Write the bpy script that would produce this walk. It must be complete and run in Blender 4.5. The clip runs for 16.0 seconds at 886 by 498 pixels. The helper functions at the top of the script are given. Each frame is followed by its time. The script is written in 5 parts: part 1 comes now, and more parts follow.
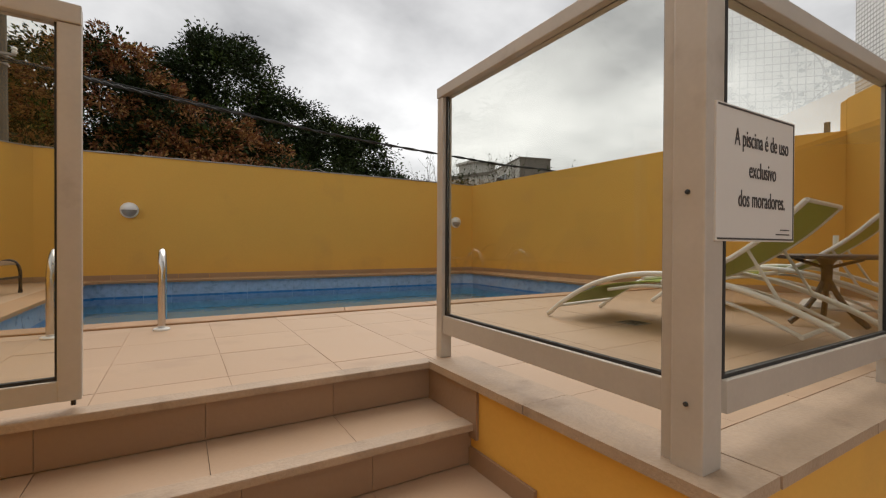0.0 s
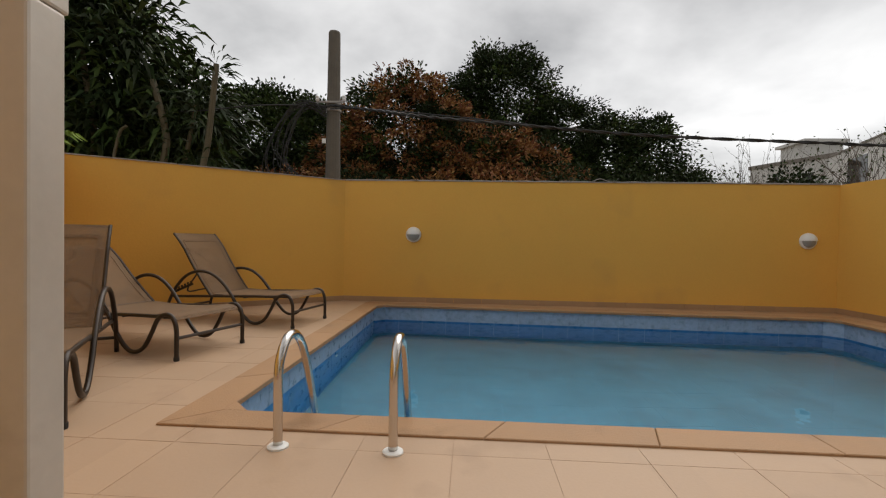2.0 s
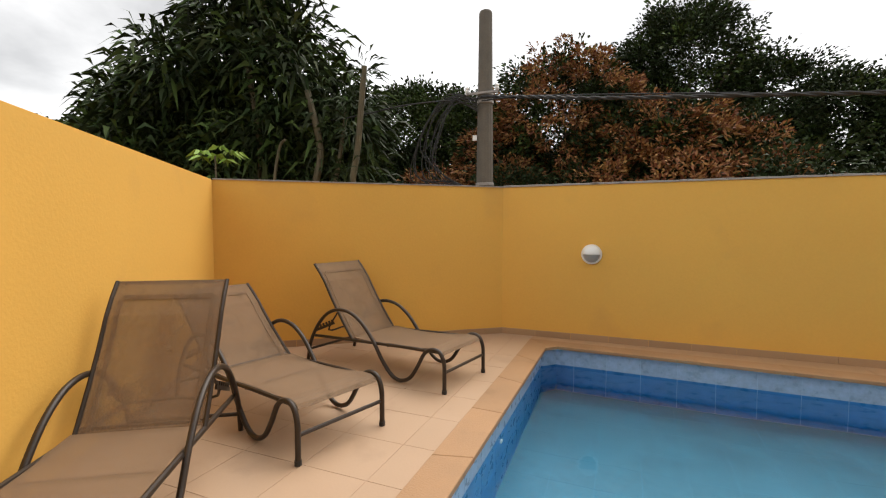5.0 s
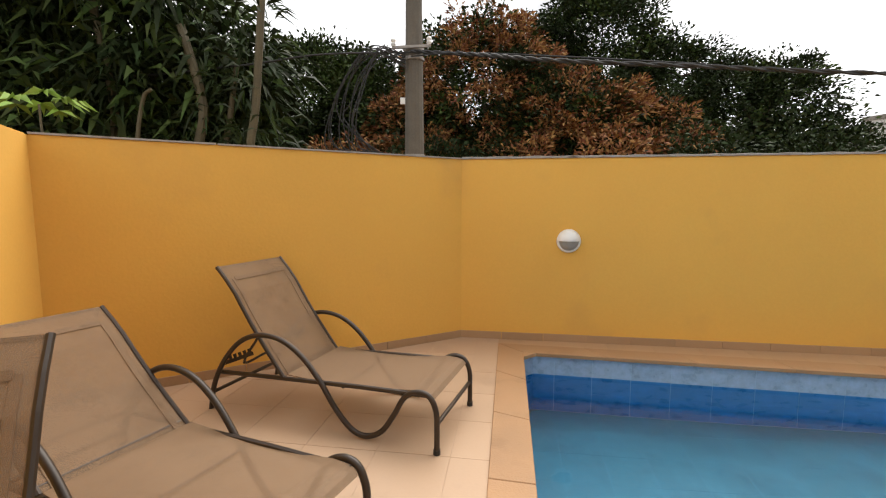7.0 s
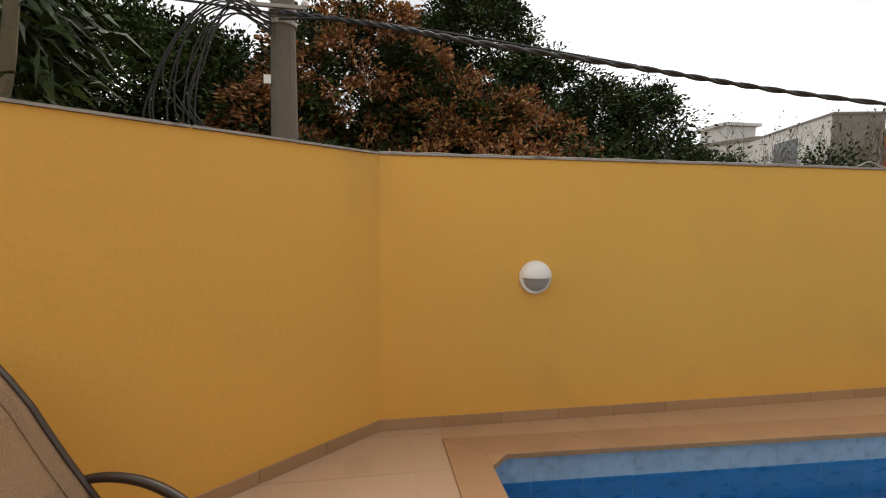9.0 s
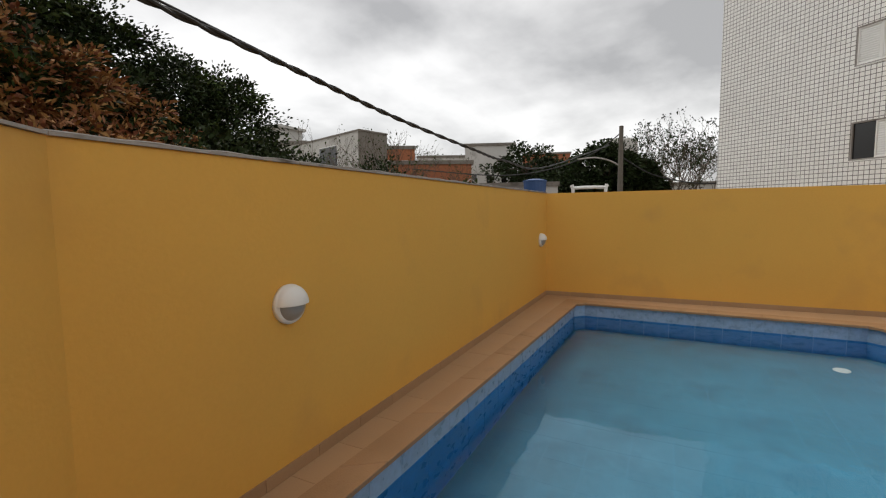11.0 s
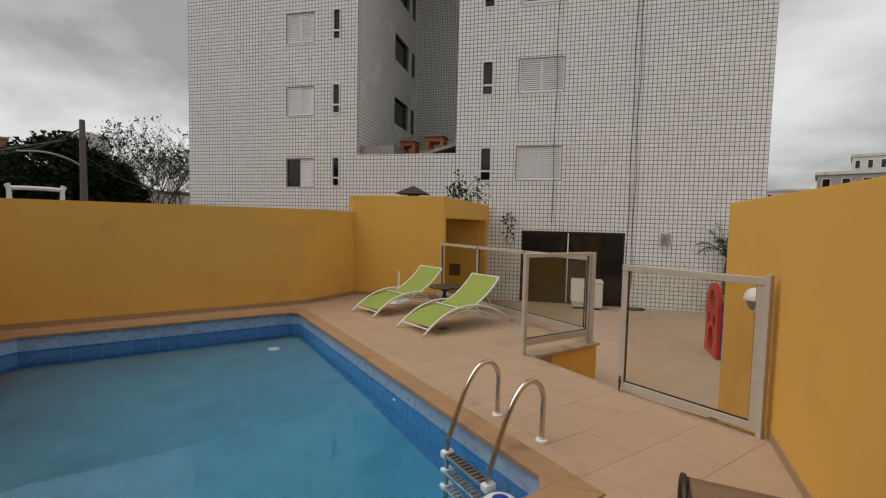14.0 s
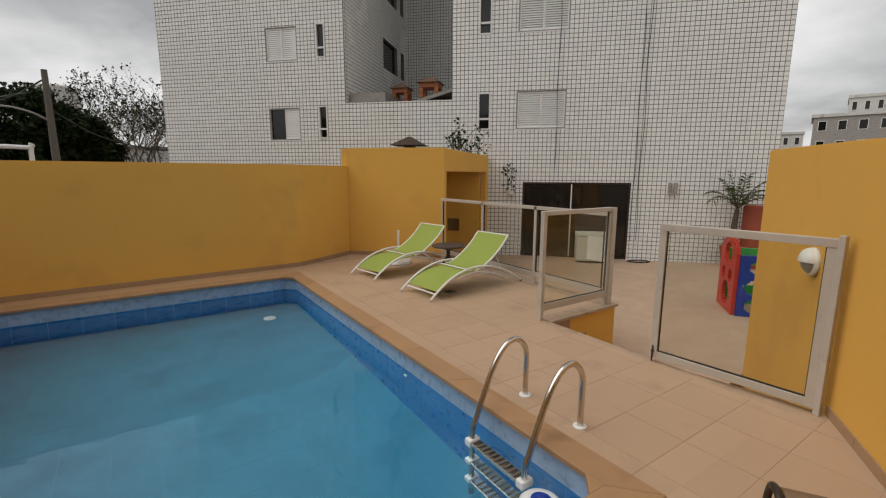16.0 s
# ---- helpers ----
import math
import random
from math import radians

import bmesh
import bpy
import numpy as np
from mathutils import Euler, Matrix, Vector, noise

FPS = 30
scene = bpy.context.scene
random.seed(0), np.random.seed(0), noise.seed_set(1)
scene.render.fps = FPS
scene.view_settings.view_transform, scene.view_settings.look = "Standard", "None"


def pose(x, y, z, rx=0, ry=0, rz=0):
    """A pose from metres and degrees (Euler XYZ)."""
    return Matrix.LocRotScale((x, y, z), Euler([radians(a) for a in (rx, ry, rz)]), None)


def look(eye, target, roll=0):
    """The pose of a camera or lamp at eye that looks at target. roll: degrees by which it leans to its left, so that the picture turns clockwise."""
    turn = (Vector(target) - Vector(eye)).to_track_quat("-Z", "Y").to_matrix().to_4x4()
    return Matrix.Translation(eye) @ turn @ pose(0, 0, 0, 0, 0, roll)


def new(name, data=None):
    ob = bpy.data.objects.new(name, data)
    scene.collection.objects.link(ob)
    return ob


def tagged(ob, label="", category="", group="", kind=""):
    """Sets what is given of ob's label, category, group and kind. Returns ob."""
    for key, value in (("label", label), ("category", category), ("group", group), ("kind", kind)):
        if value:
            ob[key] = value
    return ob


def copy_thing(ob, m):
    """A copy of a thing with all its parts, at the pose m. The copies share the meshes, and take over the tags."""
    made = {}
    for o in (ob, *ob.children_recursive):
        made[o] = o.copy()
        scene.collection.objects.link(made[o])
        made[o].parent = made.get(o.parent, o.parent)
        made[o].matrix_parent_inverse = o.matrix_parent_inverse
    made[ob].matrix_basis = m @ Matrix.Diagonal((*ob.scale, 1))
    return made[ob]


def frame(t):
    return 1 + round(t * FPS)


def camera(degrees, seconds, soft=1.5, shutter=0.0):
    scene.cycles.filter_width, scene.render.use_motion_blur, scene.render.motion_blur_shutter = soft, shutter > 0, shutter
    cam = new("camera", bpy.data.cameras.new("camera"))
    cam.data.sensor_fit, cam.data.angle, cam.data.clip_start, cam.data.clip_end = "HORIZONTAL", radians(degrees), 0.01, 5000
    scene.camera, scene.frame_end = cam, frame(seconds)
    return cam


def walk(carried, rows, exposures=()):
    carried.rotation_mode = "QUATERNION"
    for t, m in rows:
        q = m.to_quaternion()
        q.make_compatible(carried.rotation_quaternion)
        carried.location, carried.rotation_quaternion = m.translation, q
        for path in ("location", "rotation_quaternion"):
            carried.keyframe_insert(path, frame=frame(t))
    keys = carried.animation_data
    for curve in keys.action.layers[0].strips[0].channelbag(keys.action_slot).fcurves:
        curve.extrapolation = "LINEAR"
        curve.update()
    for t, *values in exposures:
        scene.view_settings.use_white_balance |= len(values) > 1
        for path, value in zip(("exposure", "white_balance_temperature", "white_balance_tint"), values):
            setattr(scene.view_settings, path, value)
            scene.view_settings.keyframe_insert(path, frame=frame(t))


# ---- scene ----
cam = camera(90.0, 16.0, 1.2)
PATH = [
    (0, (1.133, -3.573, 0.53), (2.154, -1.853, 0.516), 0.3),
    (0.5, (1.26, -3.164, 0.564), (1.873, -1.26, 0.546), 1.3),
    (1, (1.311, -2.759, 0.622), (1.726, -0.803, 0.597), 1.4),
    (1.5, (1.335, -2.458, 0.78), (1.63, -0.48, 0.752), 1.1),
    (2, (1.365, -2.261, 0.945), (1.239, -0.266, 0.909), 1.0),
    (2.5, (1.296, -2.032, 1.015), (0.955, -0.062, 0.977), 0.8),
    (3, (1.257, -1.876, 1.178), (0.833, 0.078, 1.116), 0.9),
    (3.5, (1.24, -1.663, 1.308), (0.506, 0.195, 1.228), 0.5),
    (3.7, (1.197, -1.559, 1.312), (0.421, 0.283, 1.246), 0.7),
    (5.8, (0.497, -0.748, 1.392), (-0.179, 1.13, 1.259), -1.5),
    (6, (0.393, -0.682, 1.403), (-0.107, 1.249, 1.244), -0.8),
    (6.5, (0.158, -0.406, 1.387), (-0.233, 1.545, 1.19), -0.5),
    (7, (-0.108, -0.072, 1.403), (-0.399, 1.896, 1.199), 0.1),
    (7.5, (-0.226, 0.289, 1.418), (-0.323, 2.277, 1.225), 0.3),
    (8, (-0.315, 0.731, 1.42), (-0.363, 2.724, 1.26), 0.2),
    (8.2, (-0.399, 0.891, 1.413), (-0.396, 2.886, 1.266), 0.1),
    (10.5, (-1.099, 2.429, 1.541), (0.301, 3.848, 1.393), 0.2),
    (11, (-1.378, 2.501, 1.568), (0.397, 3.405, 1.394), -0.7),
    (11.5, (-1.579, 2.421, 1.617), (0.374, 2.816, 1.44), 0.1),
    (12, (-1.672, 2.311, 1.681), (0.317, 2.187, 1.513), 0.6),
    (12.5, (-1.796, 2.216, 1.651), (0.088, 1.566, 1.491), 1.3),
    (13, (-1.846, 2.168, 1.636), (-0.076, 1.25, 1.486), 1.5),
    (13.5, (-1.875, 2.162, 1.657), (-0.195, 1.087, 1.515), 1.4),
    (14, (-1.825, 2.138, 1.65), (-0.152, 1.048, 1.53), 1.3),
    (14.5, (-1.717, 2.165, 1.623), (0.041, 1.255, 1.342), 0.1),
    (15, (-1.619, 2.088, 1.605), (0.077, 1.223, 0.992), -0.3),
    (15.5, (-1.512, 2.028, 1.656), (0.184, 1.135, 1.084), -0.1),
    (16, (-1.256, 2.019, 1.703), (0.372, 0.907, 1.366), 0.2),
]
EXPOSURES = [(0, 0.6), (0.5, 0.42), (1, 0.42), (2, 0.48), (3, 0.65), (3.5, 0.8), (6, 1.45), (7, 1.5), (8, 1.4), (10.5, 0.75), (11, 0.62), (11.5, 0.55), (12, 0.45), (12.5, 0.6), (13, 0.38), (13.5, 0.22), (14, 0.2), (14.5, 0.55), (15, 0.92), (15.5, 0.5), (16, 0.3)]
walk(cam, [(t, look(eye, target, roll)) for t, eye, target, roll in PATH], EXPOSURES)

# ---------- world, sun, exposure ----------
SUN_EL, SUN_AZ = radians(55), radians(22)
world = bpy.data.worlds.new("overcast_sky")
scene.world = world
world.use_nodes = True
wn, wl = world.node_tree.nodes, world.node_tree.links
wn.clear()
w_out = wn.new("ShaderNodeOutputWorld")
w_bg = wn.new("ShaderNodeBackground")
w_sky = wn.new("ShaderNodeTexSky")
w_sky.sky_type, w_sky.sun_disc = "NISHITA", False
w_sky.sun_elevation, w_sky.sun_rotation = SUN_EL, SUN_AZ
w_tc = wn.new("ShaderNodeTexCoord")
w_sep = wn.new("ShaderNodeSeparateXYZ")
wl.new(w_tc.outputs["Generated"], w_sep.inputs[0])


def wmath(op, a, b):
    n = wn.new("ShaderNodeMath")
    n.operation = op
    for i, v in enumerate((a, b)):
        if isinstance(v, (int, float)):
            n.inputs[i].default_value = v
        else:
            wl.new(v, n.inputs[i])
    return n.outputs[0]


# a cloud deck seen in perspective: direction divided by its rise
w_rise = wmath("ADD", wmath("MAXIMUM", w_sep.outputs[2], 0.0), 0.26)
w_xyz = wn.new("ShaderNodeCombineXYZ")
wl.new(wmath("DIVIDE", w_sep.outputs[0], w_rise), w_xyz.inputs[0])
wl.new(wmath("DIVIDE", w_sep.outputs[1], w_rise), w_xyz.inputs[1])
w_xyz.inputs[2].default_value = 0.0
w_noise = wn.new("ShaderNodeTexNoise")
w_noise.inputs["Scale"].default_value = 0.95
w_noise.inputs["Detail"].default_value = 7.0
w_noise.inputs["Roughness"].default_value = 0.52
w_noise.inputs["Distortion"].default_value = 0.15
wl.new(w_xyz.outputs[0], w_noise.inputs["Vector"])
w_ramp = wn.new("ShaderNodeValToRGB")
w_ramp.color_ramp.elements[0].position = 0.31
w_ramp.color_ramp.elements[0].color = (7.1, 7.0, 6.85, 1)
w_ramp.color_ramp.elements[1].position = 0.62
w_ramp.color_ramp.elements[1].color = (2.7, 2.66, 2.62, 1)
mid = w_ramp.color_ramp.elements.new(0.43)
mid.color = (5.5, 5.43, 5.33, 1)
wl.new(w_noise.outputs["Fac"], w_ramp.inputs["Fac"])
w_mix = wn.new("ShaderNodeMix")
w_mix.data_type = "RGBA"
w_mix.inputs["Factor"].default_value = 0.94
wl.new(w_sky.outputs[0], w_mix.inputs["A"])
wl.new(w_ramp.outputs[0], w_mix.inputs["B"])
wl.new(w_mix.outputs["Result"], w_bg.inputs["Color"])
w_bg.inputs["Strength"].default_value = 0.115
wl.new(w_bg.outputs[0], w_out.inputs[0])

sun_data = bpy.data.lights.new("sun", "SUN")
sun_data.energy, sun_data.angle, sun_data.color = 1.25, radians(60), (1.0, 0.95, 0.88)
sun = new("sun", sun_data)
sun.matrix_world = look((math.sin(SUN_AZ) * math.cos(SUN_EL) * 40, math.cos(SUN_AZ) * math.cos(SUN_EL) * 40, math.sin(SUN_EL) * 40), (0, 0, 0))


# ---------- materials ----------
def mat(name, color, rough=0.6, metal=0.0, vary=0.12, scale=3.0, fine=60.0, bump=0.15, island=0.0, piece=0.0, dirt=None, spec=0.5, dirt_lo=0.58, dirt_hi=0.75):
    m = bpy.data.materials.new(name)
    m.use_nodes = True
    nt = m.node_tree
    bsdf = nt.nodes["Principled BSDF"]
    bsdf.inputs["Roughness"].default_value = rough
    bsdf.inputs["Metallic"].default_value = metal
    bsdf.inputs["Specular IOR Level"].default_value = spec
    geo = nt.nodes.new("ShaderNodeNewGeometry")

    def noise_tex(s, detail):
        n = nt.nodes.new("ShaderNodeTexNoise")
        n.inputs["Scale"].default_value, n.inputs["Detail"].default_value = s, detail
        nt.links.new(geo.outputs["Position"], n.inputs["Vector"])
        return n.outputs["Fac"]

    def mth(op, a, b):
        n = nt.nodes.new("ShaderNodeMath")
        n.operation = op
        for i, v in enumerate((a, b)):
            if isinstance(v, (int, float)):
                n.inputs[i].default_value = v
            else:
                nt.links.new(v, n.inputs[i])
        return n.outputs[0]

    big, small = noise_tex(scale, 5.0), noise_tex(fine, 3.0)
    total = mth("ADD", mth("MULTIPLY", mth("SUBTRACT", big, 0.5), 2.2 * vary), mth("MULTIPLY", mth("SUBTRACT", small, 0.5), 1.1 * vary))
    if island:
        total = mth("ADD", total, mth("MULTIPLY", mth("SUBTRACT", geo.outputs["Random Per Island"], 0.5), 2 * island))
    if piece:
        info = nt.nodes.new("ShaderNodeObjectInfo")
        total = mth("ADD", total, mth("MULTIPLY", mth("SUBTRACT", info.outputs["Random"], 0.5), 2 * piece))
    hsv = nt.nodes.new("ShaderNodeHueSaturation")
    hsv.inputs["Color"].default_value = (*color, 1)
    nt.links.new(mth("ADD", total, 1.0), hsv.inputs["Value"])
    if island:
        nt.links.new(mth("ADD", mth("MULTIPLY", geo.outputs["Random Per Island"], 0.05), 0.475), hsv.inputs["Hue"])
    out = hsv.outputs[0]
    if dirt:
        mix = nt.nodes.new("ShaderNodeMix")
        mix.data_type = "RGBA"
        ramp = nt.nodes.new("ShaderNodeMapRange")
        ramp.inputs["From Min"].default_value, ramp.inputs["From Max"].default_value = dirt_lo, dirt_hi
        nt.links.new(noise_tex(scale * 0.6 + 0.7, 8.0), ramp.inputs["Value"])
        nt.links.new(ramp.outputs[0], mix.inputs["Factor"])
        nt.links.new(out, mix.inputs["A"])
        mix.inputs["B"].default_value = (*dirt, 1)
        out = mix.outputs["Result"]
    nt.links.new(out, bsdf.inputs["Base Color"])
    nt.links.new(mth("ADD", mth("MULTIPLY", mth("SUBTRACT", big, 0.5), 0.25), rough), bsdf.inputs["Roughness"])
    if bump:
        b = nt.nodes.new("ShaderNodeBump")
        b.inputs["Strength"].default_value, b.inputs["Distance"].default_value = bump, 0.01
        nt.links.new(small, b.inputs["Height"])
        nt.links.new(b.outputs[0], bsdf.inputs["Normal"])
    return m


M_YELLOW = mat("yellow_wall_paint", (0.71, 0.4, 0.083), 0.75, vary=0.07, scale=0.9, fine=45, bump=0.12, dirt=(0.63, 0.355, 0.085), spec=0.25)
M_DECK = mat("beige_floor_tile", (0.45, 0.308, 0.203), 0.45, vary=0.06, scale=2.2, fine=70, bump=0.05, piece=0.03, dirt=(0.37, 0.25, 0.165), spec=0.35)
M_GROUT = mat("floor_grout", (0.42, 0.295, 0.203), 0.9, vary=0.2)
M_TERRACE = mat("terrace_floor_tile", (0.46, 0.345, 0.26), 0.45, vary=0.08, scale=1.2, bump=0.05, piece=0.03, spec=0.35)
M_COPING = mat("brown_sandstone_coping", (0.36, 0.205, 0.1), 0.6, vary=0.16, scale=3.5, fine=90, bump=0.3, piece=0.05, dirt=(0.25, 0.14, 0.065))
M_STRIP = mat("tan_border_tile", (0.43, 0.27, 0.15), 0.5, vary=0.08, scale=3, fine=70, bump=0.08, piece=0.03, spec=0.35)
M_NOSE = mat("step_stone", (0.4, 0.29, 0.2), 0.55, vary=0.25, scale=6, fine=90, bump=0.3, dirt=(0.22, 0.15, 0.1))
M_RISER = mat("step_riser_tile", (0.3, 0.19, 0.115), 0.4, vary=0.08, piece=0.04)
M_SKIRT = mat("skirting_tile", (0.36, 0.225, 0.125), 0.5, vary=0.1, piece=0.06)
M_PTILE = mat("pale_blue_pool_tile", (0.31, 0.42, 0.58), 0.3, vary=0.28, scale=14, fine=40, bump=0.05, piece=0.06)
M_PDEEP = mat("deep_blue_pool_tile", (0.03, 0.19, 0.46), 0.3, vary=0.22, scale=9, fine=40, bump=0.05, piece=0.05)
M_PFLOOR = mat("cyan_pool_floor_tile", (0.05, 0.235, 0.36), 0.35, vary=0.24, scale=1.6, fine=14, bump=0.05, piece=0.03, dirt=(0.026, 0.15, 0.24), dirt_lo=0.5, dirt_hi=0.8)
M_PFGROUT = mat("pool_floor_grout", (0.07, 0.27, 0.42), 0.8, vary=0.1)
M_PGROUT = mat("pool_grout", (0.35, 0.5, 0.66), 0.8, vary=0.1)
M_ALU = mat("painted_aluminium", (0.5, 0.455, 0.4), 0.42, metal=0.15, vary=0.1, scale=8, bump=0.03, dirt=(0.33, 0.28, 0.23), dirt_lo=0.62, dirt_hi=0.85)
M_BLACK = mat("black_rubber", (0.02, 0.02, 0.02), 0.6, vary=0.2)
M_STEEL = mat("polished_steel", (0.62, 0.58, 0.54), 0.18, metal=1.0, vary=0.06, bump=0.02)
M_WHITE = mat("white_plastic", (0.75, 0.75, 0.73), 0.35, vary=0.05, bump=0.02)
M_LENS = mat("frosted_lamp_lens", (0.3, 0.3, 0.29), 0.3, vary=0.1)
M_BRONZE = mat("bronze_powder_coat", (0.034, 0.023, 0.016), 0.4, metal=0.2, vary=0.15, bump=0.03)
M_SLING = mat("brown_mesh_sling", (0.235, 0.15, 0.088), 0.75, vary=0.1, scale=3, fine=220, bump=0.4, spec=0.25)
M_GREEN = mat("lime_mesh_sling", (0.3, 0.37, 0.075), 0.65, vary=0.06, fine=220, bump=0.3, spec=0.25)
M_WFRAME = mat("white_lounger_paint", (0.74, 0.73, 0.68), 0.35, vary=0.06, bump=0.02)
M_RATTAN = mat("dark_table_top", (0.055, 0.04, 0.032), 0.5, vary=0.3, scale=15)
M_FTILE = mat("white_facade_tile", (0.83, 0.83, 0.81), 0.25, vary=0.05, scale=0.5, fine=20, bump=0.02, island=0.035)
M_FGROUT = mat("dark_facade_grout", (0.17, 0.166, 0.16), 0.9, vary=0.15)
M_DGLASS = mat("dark_glass", (0.012, 0.011, 0.01), 0.06, vary=0.05, bump=0.0, spec=0.5)
# Near-black tone put in for the lack of light indoors.
M_ROOM = mat("unlit_room_tone", (0.06, 0.055, 0.05), 0.8, vary=0.2)
M_CONC = mat("grey_concrete", (0.2, 0.18, 0.155), 0.85, vary=0.25, scale=2.0, fine=30, bump=0.4, dirt=(0.1, 0.085, 0.07))
M_PLASTER = mat("weathered_white_plaster", (0.55, 0.54, 0.51), 0.85, vary=0.15, scale=0.6, bump=0.2, dirt=(0.3, 0.28, 0.25))
M_BRICK = mat("red_brick", (0.36, 0.13, 0.06), 0.85, vary=0.2, scale=5, piece=0.1)
M_ROOF = mat("brown_roof", (0.16, 0.09, 0.06), 0.8, vary=0.25)
M_BARK = mat("bark", (0.09, 0.065, 0.045), 0.9, vary=0.35, scale=6, fine=50, bump=0.6)
M_POLE = mat("weathered_pole_concrete", (0.125, 0.11, 0.09), 0.9, vary=0.3, scale=4, fine=40, bump=0.4)
M_STEM = mat("green_brown_stem", (0.1, 0.08, 0.04), 0.7, vary=0.35, scale=5, fine=40, bump=0.3)
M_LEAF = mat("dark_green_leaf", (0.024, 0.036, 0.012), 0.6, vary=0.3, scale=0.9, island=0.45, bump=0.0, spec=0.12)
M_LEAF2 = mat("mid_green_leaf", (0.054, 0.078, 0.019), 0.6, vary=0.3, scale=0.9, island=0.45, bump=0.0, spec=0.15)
M_LEAF3 = mat("bright_young_leaf", (0.2, 0.28, 0.03), 0.5, vary=0.2, scale=1.2, island=0.3, bump=0.0)
M_RUST = mat("rust_orange_leaf", (0.26, 0.122, 0.052), 0.65, vary=0.3, scale=1.0, island=0.45, bump=0.0, spec=0.12)
M_GROUND = mat("earth_ground", (0.16, 0.12, 0.08), 0.95, vary=0.3, scale=0.4, bump=0.5)
M_WIRE = mat("black_cable", (0.02, 0.02, 0.02), 0.6, vary=0.2)
M_CAP = mat("grey_wall_cap", (0.3, 0.28, 0.26), 0.6, vary=0.25, scale=8, dirt=(0.1, 0.08, 0.06))
M_RED = mat("red_plastic", (0.52, 0.035, 0.02), 0.35, vary=0.06, bump=0.02)
M_BLUE = mat("blue_plastic", (0.012, 0.045, 0.3), 0.35, vary=0.06, bump=0.02)
M_YPL = mat("yellow_plastic", (0.75, 0.5, 0.02), 0.35, vary=0.06, bump=0.02)
M_GPL = mat("green_plastic", (0.05, 0.4, 0.1), 0.35, vary=0.06, bump=0.02)
M_SIGN = mat("white_sign_board", (0.66, 0.64, 0.61), 0.4, vary=0.03, bump=0.0)
M_INK = mat("dark_ink", (0.06, 0.055, 0.055), 0.6, vary=0.05, bump=0.0)
M_SOOT = mat("soot", (0.05, 0.03, 0.02), 0.9, vary=0.3)
M_TERRA = mat("terracotta", (0.3, 0.07, 0.035), 0.8, vary=0.15)
M_BTANK = mat("blue_water_tank", (0.03, 0.08, 0.22), 0.5, vary=0.15)
M_FRIDGE = mat("cream_enamel", (0.6, 0.6, 0.5), 0.4, vary=0.05)


def let_through(m, share):
    """A woven mesh: a share of the light passes straight through."""
    nt = m.node_tree
    mix, clear = nt.nodes.new("ShaderNodeMixShader"), nt.nodes.new("ShaderNodeBsdfTransparent")
    mix.inputs[0].default_value = share
    nt.links.new(nt.nodes["Principled BSDF"].outputs[0], mix.inputs[1])
    nt.links.new(clear.outputs[0], mix.inputs[2])
    nt.links.new(mix.outputs[0], nt.nodes["Material Output"].inputs["Surface"])


let_through(M_SLING, 0.34)
let_through(M_GREEN, 0.08)


def glass_mat(name, ior, tint, rough=0.0, bump=0.0):
    m = bpy.data.materials.new(name)
    m.use_nodes = True
    nt = m.node_tree
    nt.nodes.remove(nt.nodes["Principled BSDF"])
    g = nt.nodes.new("ShaderNodeBsdfGlass")
    g.inputs["IOR"].default_value, g.inputs["Roughness"].default_value = ior, rough
    g.inputs["Color"].default_value = (*tint, 1)
    if bump:
        geo = nt.nodes.new("ShaderNodeNewGeometry")
        n = nt.nodes.new("ShaderNodeTexNoise")
        n.inputs["Scale"].default_value, n.inputs["Detail"].default_value = 3.5, 2.0
        nt.links.new(geo.outputs["Position"], n.inputs["Vector"])
        b = nt.nodes.new("ShaderNodeBump")
        b.inputs["Strength"].default_value, b.inputs["Distance"].default_value = bump, 0.02
        nt.links.new(n.outputs["Fac"], b.inputs["Height"])
        nt.links.new(b.outputs[0], g.inputs["Normal"])
    nt.links.new(g.outputs[0], nt.nodes["Material Output"].inputs["Surface"])
    return m


M_WATER = glass_mat("pool_water", 1.33, (0.86, 0.97, 1.0), 0.0, 0.13)
M_GLASS = glass_mat("clear_glass", 1.35, (0.93, 0.93, 0.9))


# ---------- building helpers ----------
def part(name, bm, material, parent, label="", smooth=False):
    me = bpy.data.meshes.new(name)
    bm.normal_update()
    bm.to_mesh(me)
    bm.free()
    me.materials.append(material)
    if smooth:
        for p in me.polygons:
            p.use_smooth = True
    ob = new(name, me)
    ob.parent = parent
    if label:
        ob["label"] = label
    return ob


def thing(name, m, label, category, group="", kind=""):
    ob = new(name)
    ob.empty_display_size = 0.1
    ob.matrix_basis = m
    return tagged(ob, label, category, group, kind)


def bm_new():
    return bmesh.new()


def box(bm, lo, hi, bevel=0.0):
    r = bmesh.ops.create_cube(bm, size=1.0)
    vs = r["verts"]
    for v in vs:
        for i in range(3):
            v.co[i] = lo[i] + (v.co[i] + 0.5) * (hi[i] - lo[i])
    if bevel:
        es = list({e for v in vs for e in v.link_edges})
        bmesh.ops.bevel(bm, geom=es, offset=bevel, segments=2, affect="EDGES", profile=0.6)
    return bm


def bbox(lo, hi, bevel=0.0):
    return box(bm_new(), lo, hi, bevel)


